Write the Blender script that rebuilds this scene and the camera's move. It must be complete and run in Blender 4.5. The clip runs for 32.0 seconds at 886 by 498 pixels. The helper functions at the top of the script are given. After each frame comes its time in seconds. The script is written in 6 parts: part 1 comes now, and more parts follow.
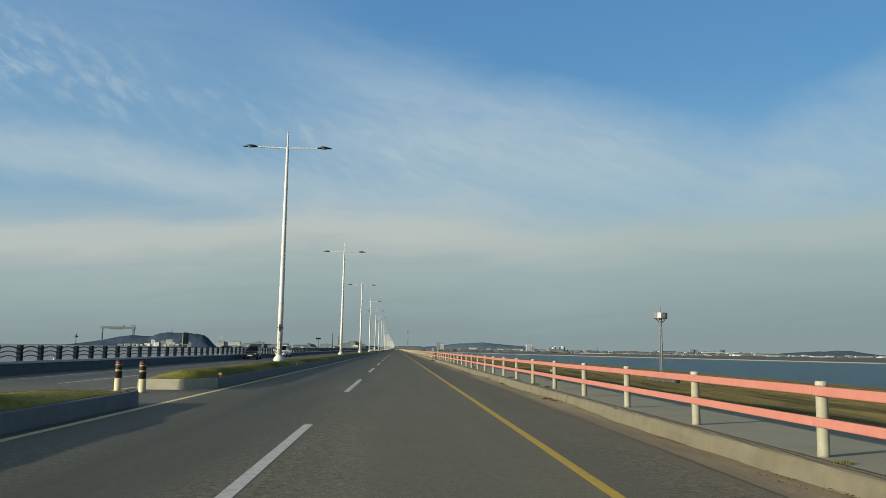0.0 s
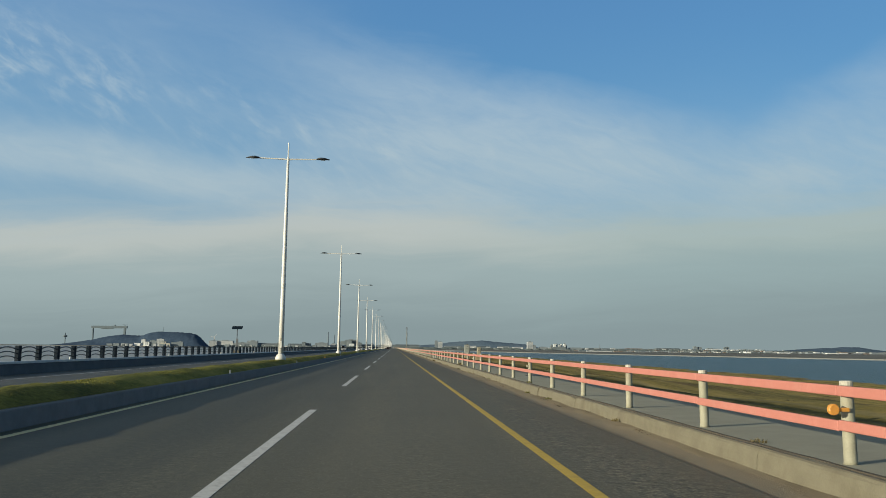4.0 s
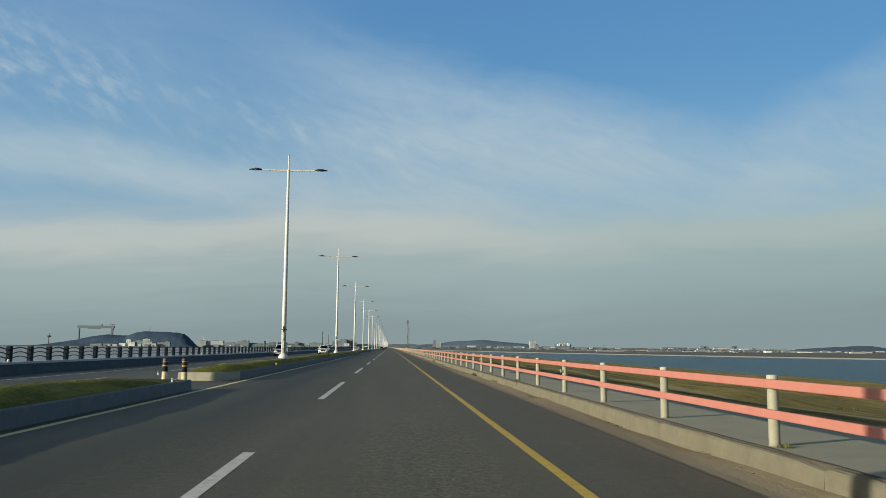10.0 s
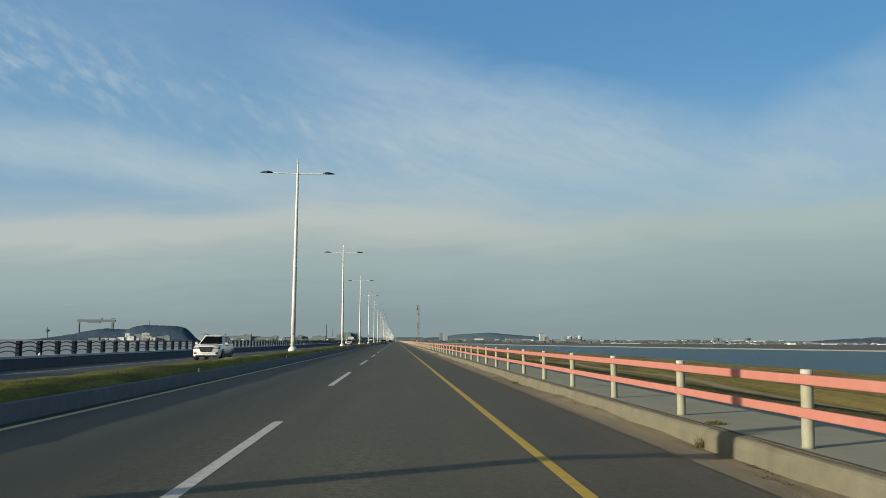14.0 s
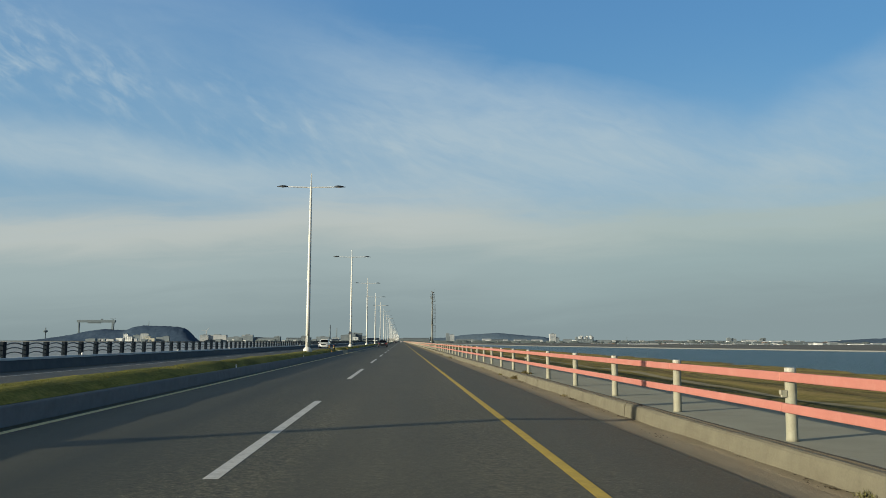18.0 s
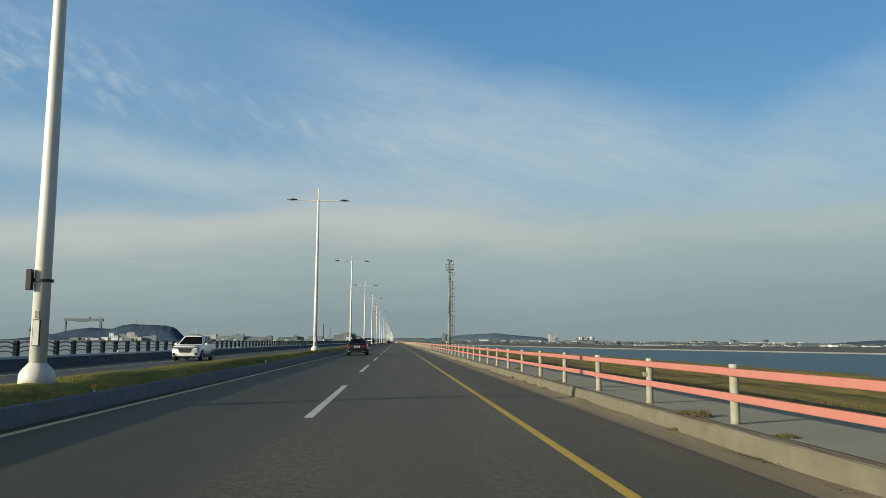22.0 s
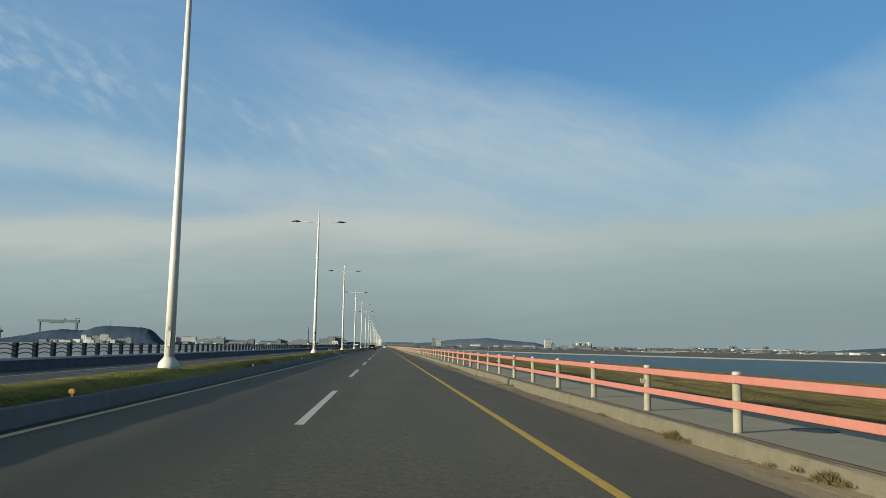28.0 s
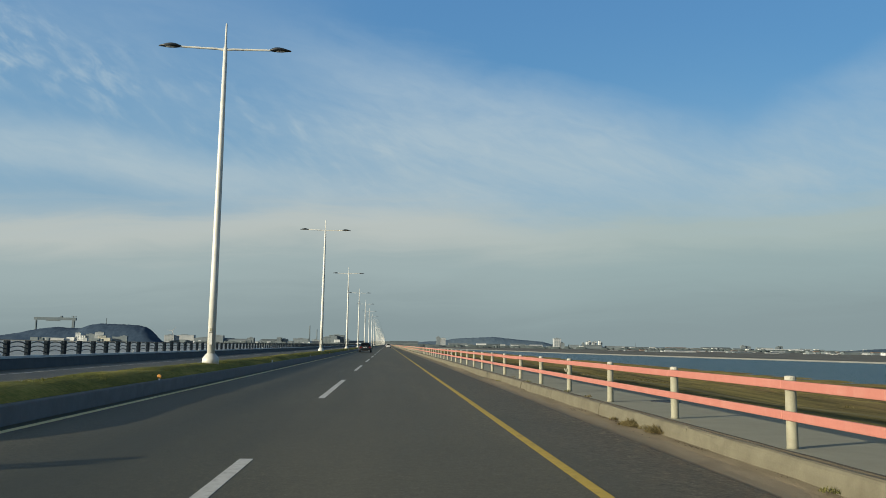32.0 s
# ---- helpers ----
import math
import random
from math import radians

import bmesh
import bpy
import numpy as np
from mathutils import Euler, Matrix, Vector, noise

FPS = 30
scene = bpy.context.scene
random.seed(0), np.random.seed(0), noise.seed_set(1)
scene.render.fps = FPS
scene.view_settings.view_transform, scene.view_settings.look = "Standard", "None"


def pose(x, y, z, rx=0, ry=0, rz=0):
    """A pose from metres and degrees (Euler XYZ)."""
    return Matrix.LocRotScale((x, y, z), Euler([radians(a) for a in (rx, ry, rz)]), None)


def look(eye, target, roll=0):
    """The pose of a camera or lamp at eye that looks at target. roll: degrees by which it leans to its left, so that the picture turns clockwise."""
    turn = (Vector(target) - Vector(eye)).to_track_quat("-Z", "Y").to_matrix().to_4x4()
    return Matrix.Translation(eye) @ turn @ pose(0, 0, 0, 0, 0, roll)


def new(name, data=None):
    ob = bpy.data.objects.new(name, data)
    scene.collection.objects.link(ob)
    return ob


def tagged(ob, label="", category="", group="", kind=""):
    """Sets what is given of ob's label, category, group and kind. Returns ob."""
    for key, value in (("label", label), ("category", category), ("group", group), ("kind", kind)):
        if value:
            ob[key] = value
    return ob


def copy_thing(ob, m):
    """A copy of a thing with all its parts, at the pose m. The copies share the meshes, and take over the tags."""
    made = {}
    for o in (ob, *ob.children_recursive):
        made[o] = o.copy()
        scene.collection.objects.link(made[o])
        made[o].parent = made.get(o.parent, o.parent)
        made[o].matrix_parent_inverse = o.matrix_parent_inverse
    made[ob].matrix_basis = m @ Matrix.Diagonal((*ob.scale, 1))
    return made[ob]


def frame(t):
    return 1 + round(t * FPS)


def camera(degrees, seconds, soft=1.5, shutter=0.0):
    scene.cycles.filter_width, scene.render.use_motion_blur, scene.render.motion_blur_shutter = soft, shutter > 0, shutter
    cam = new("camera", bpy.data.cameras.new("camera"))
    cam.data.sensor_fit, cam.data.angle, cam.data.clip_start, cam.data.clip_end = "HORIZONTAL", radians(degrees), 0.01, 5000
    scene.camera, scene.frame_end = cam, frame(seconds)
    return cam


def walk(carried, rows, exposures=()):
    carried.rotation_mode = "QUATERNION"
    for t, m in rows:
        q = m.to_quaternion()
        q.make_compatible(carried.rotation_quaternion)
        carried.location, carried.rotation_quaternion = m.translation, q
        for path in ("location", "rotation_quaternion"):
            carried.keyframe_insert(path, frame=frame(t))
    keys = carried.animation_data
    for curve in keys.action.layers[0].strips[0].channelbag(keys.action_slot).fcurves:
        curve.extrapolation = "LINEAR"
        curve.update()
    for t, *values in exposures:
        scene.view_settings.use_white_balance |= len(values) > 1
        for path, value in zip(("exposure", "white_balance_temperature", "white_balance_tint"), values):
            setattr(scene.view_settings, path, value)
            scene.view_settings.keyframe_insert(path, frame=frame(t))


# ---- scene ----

# ================= camera and its drive =================
EYE_Z = 1.2995
# seconds, x, y, yaw, pitch, lean (degrees)
DRIVE = [
    (0, -0.298, 0.012, -3.208, 7.166, -0.893),
    (1, -0.282, 24.307, -3.241, 7.096, -0.648),
    (2, -0.219, 48.663, -3.608, 7.154, -0.754),
    (3, -0.173, 72.897, -3.611, 6.951, -0.534),
    (3.5, -0.141, 84.884, -3.45, 7.02, -0.60),
    (5.5, -0.104, 133.982, -3.42, 7.08, -0.63),
    (6, -0.082, 146.105, -3.481, 7.093, -0.677),
    (7, -0.080, 170.529, -3.348, 7.073, -0.630),
    (8, -0.100, 194.969, -3.316, 7.193, -0.638),
    (9, -0.087, 219.413, -3.625, 7.128, -0.557),
    (10, -0.054, 243.782, -3.690, 7.036, -0.498),
    (11, 0.016, 268.203, -3.676, 6.758, -0.389),
    (12, 0.028, 292.500, -3.611, 6.617, -0.248),
    (13, 0.052, 316.764, -3.634, 6.744, -0.242),
    (14, 0.092, 340.843, -3.326, 6.537, -0.288),
    (17, 0.047, 412.662, -3.390, 6.651, 0.026),
    (18, 0.023, 436.296, -2.940, 6.576, -0.226),
    (19, -0.046, 459.848, -2.997, 6.566, -0.356),
    (20, -0.112, 483.383, -3.056, 6.593, -0.353),
    (21, -0.194, 506.932, -3.101, 6.564, -0.398),
    (22, -0.293, 530.250, -3.284, 6.598, -0.441),
    (23, -0.274, 553.917, -3.310, 6.932, -0.658),
    (24, -0.342, 577.121, -3.642, 6.881, -0.869),
    (26.6, -0.371, 638.006, -3.660, 6.909, -1.245),
    (27, -0.372, 647.391, -3.898, 7.041, -1.199),
    (28, -0.402, 670.729, -4.082, 6.946, -0.845),
    (29, -0.354, 694.172, -4.285, 6.952, -0.901),
    (30, -0.286, 717.677, -4.051, 6.987, -0.958),
    (31, -0.258, 741.096, -3.839, 7.008, -1.184),
    (32, -0.217, 764.664, -3.833, 6.867, -0.951),
]


def drive_pose(x, y, yaw, pitch, lean):
    a, p = radians(yaw), radians(pitch)
    way = Vector((-math.sin(a) * math.cos(p), math.cos(a) * math.cos(p), math.sin(p)))
    eye = Vector((x, y, EYE_Z))
    return look(eye, eye + way, -lean)


cam = camera(58.0, 32.0, soft=0.8)
walk(cam, [(t, drive_pose(x, y, yaw, pitch, lean)) for t, x, y, yaw, pitch, lean in DRIVE], ((0, 0.35, 6600, 10), (32, 0.35, 6600, 10)))

# ================= sky, sun =================
SUN_EL, SHADOW_DIR = radians(10.8), Vector((1.0, 0.525, 0.0)).normalized()
to_sun = Vector((-SHADOW_DIR.x * math.cos(SUN_EL), -SHADOW_DIR.y * math.cos(SUN_EL), math.sin(SUN_EL)))
sun = new("sun", bpy.data.lights.new("sun", "SUN"))
sun.data.energy, sun.data.angle, sun.data.color = 4.8, radians(0.6), (1.0, 0.92, 0.70)
sun.matrix_world = look((0, 0, 60), Vector((0, 0, 60)) - to_sun)

world = bpy.data.worlds.new("world")
scene.world = world
world.use_nodes = True


class Nodes:
    """Short hand for building a node tree."""

    def __init__(self, tree):
        self.tree, self.n = tree, tree.nodes

    def add(self, kind, ins=None, **props):
        node = self.n.new(kind)
        for key, value in props.items():
            setattr(node, key, value)
        for key, value in (ins or {}).items():
            if isinstance(value, bpy.types.NodeSocket):
                self.tree.links.new(value, node.inputs[key])
            else:
                node.inputs[key].default_value = value
        return node

    def math(self, op, a, b=0.0, c=0.0, clamp=False):
        return self.add("ShaderNodeMath", {0: a, 1: b, 2: c}, operation=op, use_clamp=clamp).outputs[0]

    def ramp(self, fac, stops, mode="LINEAR"):
        node = self.add("ShaderNodeValToRGB", {0: fac})
        node.color_ramp.interpolation = mode
        el = node.color_ramp.elements
        while len(el) < len(stops):
            el.new(0.5)
        for e, (pos, col) in zip(el, stops):
            e.position = pos
            e.color = col if len(col) == 4 else (*col, 1)
        return node.outputs[0]

    def mix(self, fac, a, b, blend="MIX"):
        node = self.add("ShaderNodeMix", data_type="RGBA", blend_type=blend)
        for i, v in ((0, fac), (6, a), (7, b)):
            if isinstance(v, bpy.types.NodeSocket):
                self.tree.links.new(v, node.inputs[i])
            else:
                node.inputs[i].default_value = v if i == 0 or len(v) == 4 else (*v, 1)
        return node.outputs[2]

    def noise(self, vec, scale, detail=4.0, rough=0.55, distortion=0.0):
        return self.add("ShaderNodeTexNoise", {"Vector": vec, "Scale": scale, "Detail": detail, "Roughness": rough, "Distortion": distortion}).outputs[0]


AUREOLE = 0.6


def build_sky():
    t = world.node_tree
    t.nodes.clear()
    N = Nodes(t)
    co = N.add("ShaderNodeTexCoord").outputs["Generated"]
    xyz = N.add("ShaderNodeSeparateXYZ", {0: co}).outputs
    x, y, z = xyz[0], xyz[1], xyz[2]
    sky = N.add("ShaderNodeTexSky", sky_type="NISHITA", sun_disc=False, sun_elevation=SUN_EL,
                sun_rotation=math.atan2(to_sun.x, to_sun.y), altitude=0.0, air_density=1.0, dust_density=1.2, ozone_density=2.0).outputs[0]
    blue = N.mix(1.0, sky, (0.055, 0.100, 0.125), "MULTIPLY")
    blue = N.mix(0.72, blue, N.ramp(z, [(0.0, (0.135, 0.285, 0.40)), (0.22, (0.108, 0.270, 0.445)), (0.42, (0.082, 0.215, 0.425)), (0.6, (0.040, 0.066, 0.080)), (1.0, (0.034, 0.046, 0.048))]))
    # bearing and height over the horizon ahead, as slopes
    ya = N.math("MAXIMUM", y, 0.3)
    round_ = N.math("SQRT", N.math("ADD", N.math("MULTIPLY", x, x), N.math("MULTIPLY", y, y)))
    ta, te = N.math("DIVIDE", x, ya), N.math("DIVIDE", z, N.math("MAXIMUM", N.math("MAXIMUM", y, N.math("MULTIPLY", round_, 0.86)), 0.02))
    flat = N.add("ShaderNodeCombineXYZ", {0: ta, 1: te, 2: 1.9}).outputs[0]
    warp = N.math("MULTIPLY", N.math("SUBTRACT", N.noise(flat, 5.0, 5.0, 0.55, 0.3), 0.5), 0.11)
    wide = N.math("MULTIPLY", N.math("SUBTRACT", N.noise(flat, 2.2, 3.0, 0.5, 0.2), 0.5), 0.20)
    soft = N.noise(flat, 9.0, 6.0, 0.58, 0.8)

    def smooth(v, lo, hi):
        return N.add("ShaderNodeMapRange", {0: v, 1: lo, 2: hi, 3: 0.0, 4: 1.0}, interpolation_type="SMOOTHSTEP").outputs[0]

    def times(*vs):
        out = vs[0]
        for w in vs[1:]:
            out = N.math("MULTIPLY", out, w)
        return out

    def blob(a0, e0, ra, re, tilt):
        """A soft-edged bank round a bearing and a height."""
        da = N.math("SUBTRACT", N.math("ADD", ta, wide), a0)
        de = N.math("SUBTRACT", N.math("SUBTRACT", N.math("ADD", te, warp), e0), N.math("MULTIPLY", da, tilt))
        d = N.math("ADD", N.math("POWER", N.math("ABSOLUTE", N.math("DIVIDE", da, ra)), 2.0), N.math("POWER", N.math("ABSOLUTE", N.math("DIVIDE", de, re)), 2.0))
        return smooth(d, 1.25, 0.05)

    def streaks(slope, along, across, seed, rough=0.6, bend=0.6):
        """Drawn-out cirrus threads that sink to the right by the slope."""
        a = N.math("SUBTRACT", ta, N.math("MULTIPLY", te, slope))
        c = N.math("ADD", N.math("ADD", te, N.math("MULTIPLY", warp, 0.25)), N.math("MULTIPLY", ta, slope))
        return N.noise(N.add("ShaderNodeCombineXYZ", {0: N.math("MULTIPLY", a, along), 1: N.math("MULTIPLY", c, across), 2: seed}).outputs[0], 1.0, 7.0, rough, bend)

    long_, short = streaks(0.22, 4.0, 15.0, 2.3, 0.55, 0.8), streaks(0.34, 16.0, 46.0, 8.1, 0.62, 1.0)
    level = streaks(-0.04, 4.0, 34.0, 5.2, 0.6, 0.5)
    s1, s2 = smooth(long_, 0.30, 0.70), smooth(short, 0.28, 0.74)
    thread = N.math("ADD", 0.46, N.math("ADD", N.math("MULTIPLY", s1, 0.34), N.math("MULTIPLY", s2, 0.15)))
    # a fan of cirrus under a slanting upper edge, thinning to the right
    top = N.math("SUBTRACT", N.math("SUBTRACT", 0.408, N.math("MULTIPLY", ta, 0.225)), N.math("ADD", te, N.math("ADD", N.math("MULTIPLY", warp, 0.6), N.math("MULTIPLY", N.math("SUBTRACT", long_, 0.5), 0.10))))
    fan = times(smooth(top, -0.012, 0.075), smooth(N.math("ADD", ta, wide), 0.70, 0.16), N.math("ADD", 0.16, N.math("MULTIPLY", smooth(ta, -0.24, 0.05), 0.84)))
    clear = N.math("SUBTRACT", 1.0, times(smooth(te, 0.240, 0.180), smooth(ta, 0.06, 0.30), 0.40))
    fan = times(fan, clear, thread, 0.90)
    right = times(blob(0.68, 0.275, 0.30, 0.15, 0.30), thread, 0.56)
    # a pale bank sinking to the right, over a blue gap
    bank = N.math("ABSOLUTE", N.math("SUBTRACT", N.math("ADD", te, N.math("MULTIPLY", warp, 0.5)), N.math("SUBTRACT", 0.176, N.math("MULTIPLY", ta, 0.125))))
    left = times(smooth(bank, 0.052, 0.004), smooth(ta, -0.02, -0.24), N.math("ADD", 0.28, N.math("MULTIPLY", thread, 0.55)), 0.86)
    corner = times(smooth(te, 0.23, 0.33), smooth(ta, 0.02, -0.30), N.math("ADD", 0.04, N.math("MULTIPLY", thread, 0.17)))
    # small curdled cloudlets in a slanting belt
    belt = N.math("ABSOLUTE", N.math("SUBTRACT", N.math("SUBTRACT", te, 0.232), N.math("MULTIPLY", ta, -0.26)))
    belt = times(smooth(N.math("ADD", belt, N.math("MULTIPLY", wide, 0.25)), 0.085, 0.012), smooth(ta, 0.10, -0.10))
    curd = N.noise(N.add("ShaderNodeCombineXYZ", {0: N.math("MULTIPLY", N.math("ADD", ta, N.math("MULTIPLY", te, 0.35)), 30.0), 1: N.math("MULTIPLY", N.math("ADD", te, N.math("MULTIPLY", ta, 0.50)), 44.0), 2: 6.0}).outputs[0], 1.0, 4.0, 0.58, 0.35)
    patchy = smooth(N.noise(flat, 8.5, 4.0, 0.55, 0.5), 0.36, 0.60)
    curd = times(smooth(curd, 0.40, 0.76), belt, N.math("ADD", 0.30, N.math("MULTIPLY", patchy, 0.70)), N.math("ADD", 0.36, N.math("MULTIPLY", smooth(ta, -0.20, -0.45), 0.20)))
    thin = times(smooth(te, 0.36, 0.20), N.math("ADD", 0.06, N.math("MULTIPLY", thread, 0.16)))
    veil = times(smooth(ta, 0.10, 0.42), smooth(te, 0.44, 0.22), N.math("ADD", 0.05, N.math("MULTIPLY", thread, 0.10)))
    cover = N.math("ADD", N.math("ADD", fan, right), N.math("ADD", N.math("ADD", left, corner), N.math("ADD", curd, N.math("ADD", thin, veil))), clamp=True)
    cover = times(cover, 0.93)
    cloud_col = N.ramp(z, [(0.0, (0.312, 0.405, 0.450)), (0.22, (0.312, 0.412, 0.475)), (0.40, (0.322, 0.422, 0.510)), (0.6, (0.15, 0.16, 0.155)), (1.0, (0.10, 0.10, 0.092))])
    clouded = N.mix(cover, blue, cloud_col)
    # haze towards the horizon with a paler bank above it, higher at both sides
    edge = N.ramp(N.math("DIVIDE", N.math("ADD", ta, 0.5), 1.2), [(p, (v, v, v)) for p, v in ((0.0, 0.006), (0.20, 0.010), (0.33, 0.025), (0.48, 0.023), (0.575, 0.009), (0.66, 0.014), (0.775, 0.028), (0.95, 0.046))])
    lift = N.math("SUBTRACT", edge, 0.010)
    hz = N.math("ADD", N.math("SUBTRACT", te, lift), N.math("ADD", N.math("MULTIPLY", N.math("ADD", warp, wide), 0.10), N.math("MULTIPLY", N.math("SUBTRACT", level, 0.5), 0.055)))
    band = N.mix(smooth(ta, -0.05, 0.40), (0.388, 0.425, 0.406), (0.304, 0.374, 0.364))
    band_lo = N.mix(smooth(ta, -0.05, 0.40), (0.268, 0.338, 0.345), (0.242, 0.322, 0.330))
    k = smooth(hz, 0.085, 0.140)
    haze_col = N.mix(smooth(hz, 0.0, 0.095), (0.192, 0.250, 0.262), N.mix(k, band_lo, band))
    haze_fac = N.ramp(hz, [(q, (v, v, v)) for q, v in ((0.0, 1.0), (0.125, 0.97), (0.144, 0.84), (0.160, 0.46), (0.180, 0.20), (0.22, 0.08), (0.31, 0.0))])
    col = N.mix(haze_fac, clouded, haze_col)
    # the bright warm aureole of a low sun in haze
    near_sun = N.add("ShaderNodeVectorMath", {0: co, 1: to_sun}, operation="DOT_PRODUCT").outputs["Value"]
    glow = smooth(near_sun, 0.42, 1.0)
    glow = N.math("MULTIPLY", N.math("MULTIPLY", glow, glow), N.math("MULTIPLY", smooth(z, -0.02, 0.06), AUREOLE))
    col = N.mix(glow, col, N.mix(1.0, col, (1.0, 0.80, 0.52), "ADD"))
    bg = N.add("ShaderNodeBackground", {0: col, 1: 1.0})
    out = N.add("ShaderNodeOutputWorld", {0: bg.outputs[0]})


build_sky()


# ================= materials =================
def material(name, rough=0.8, metal=0.0, spec=0.5):
    m = bpy.data.materials.new(name)
    m.use_nodes = True
    N = Nodes(m.node_tree)
    b = m.node_tree.nodes["Principled BSDF"]
    b.inputs["Roughness"].default_value = rough
    b.inputs["Metallic"].default_value = metal
    b.inputs["Specular IOR Level"].default_value = spec
    return m, N, b


def link(N, out, sock):
    N.tree.links.new(out, sock)


def spot(N):
    """World-scale coordinates: object space, with a shift for each object."""
    co = N.add("ShaderNodeTexCoord").outputs["Object"]
    r = N.add("ShaderNodeObjectInfo").outputs["Random"]
    return N.add("ShaderNodeVectorMath", {0: co, 1: N.add("ShaderNodeCombineXYZ", {0: N.math("MULTIPLY", r, 37.0), 1: N.math("MULTIPLY", r, 91.0), 2: 0.0}).outputs[0]}, operation="ADD").outputs[0]


def bump(N, b, height, strength, distance):
    node = N.add("ShaderNodeBump", {"Strength": strength, "Distance": distance, "Height": height})
    link(N, node.outputs[0], b.inputs["Normal"])


def worn(name, a, c, scale=6.0, rough=0.75, fine=60.0, bump_d=0.004, metal=0.0, spec=0.4, dirt=None, dirt_scale=1.6, dirt_amt=0.5, island=False):
    """A surface of two close colours at two scales, with stains if dirt is given."""
    m, N, b = material(name, rough, metal, spec)
    co = spot(N)
    big = N.noise(co, scale, 5.0, 0.6)
    small = N.noise(co, fine, 3.0, 0.6)
    f = N.math("ADD", N.math("MULTIPLY", big, 0.65), N.math("MULTIPLY", small, 0.35))
    f = N.math("MULTIPLY", N.math("SUBTRACT", f, 0.32), 2.8, clamp=True)
    col = N.mix(f, a, c)
    if dirt:
        d = N.noise(co, dirt_scale, 6.0, 0.65, 0.6)
        col = N.mix(N.math("MULTIPLY", N.math("MULTIPLY", N.math("SUBTRACT", d, 0.50), 4.0, clamp=True), dirt_amt), col, dirt)
    if island:
        r = N.add("ShaderNodeObjectInfo").outputs["Random"]
        col = N.mix(N.math("MULTIPLY", r, 0.14), col, tuple(v * 0.55 for v in a))
    link(N, col, b.inputs["Base Color"])
    link(N, N.math("ADD", rough - 0.08, N.math("MULTIPLY", big, 0.16)), b.inputs["Roughness"])
    if bump_d:
        bump(N, b, f, 0.6, bump_d)
    return m


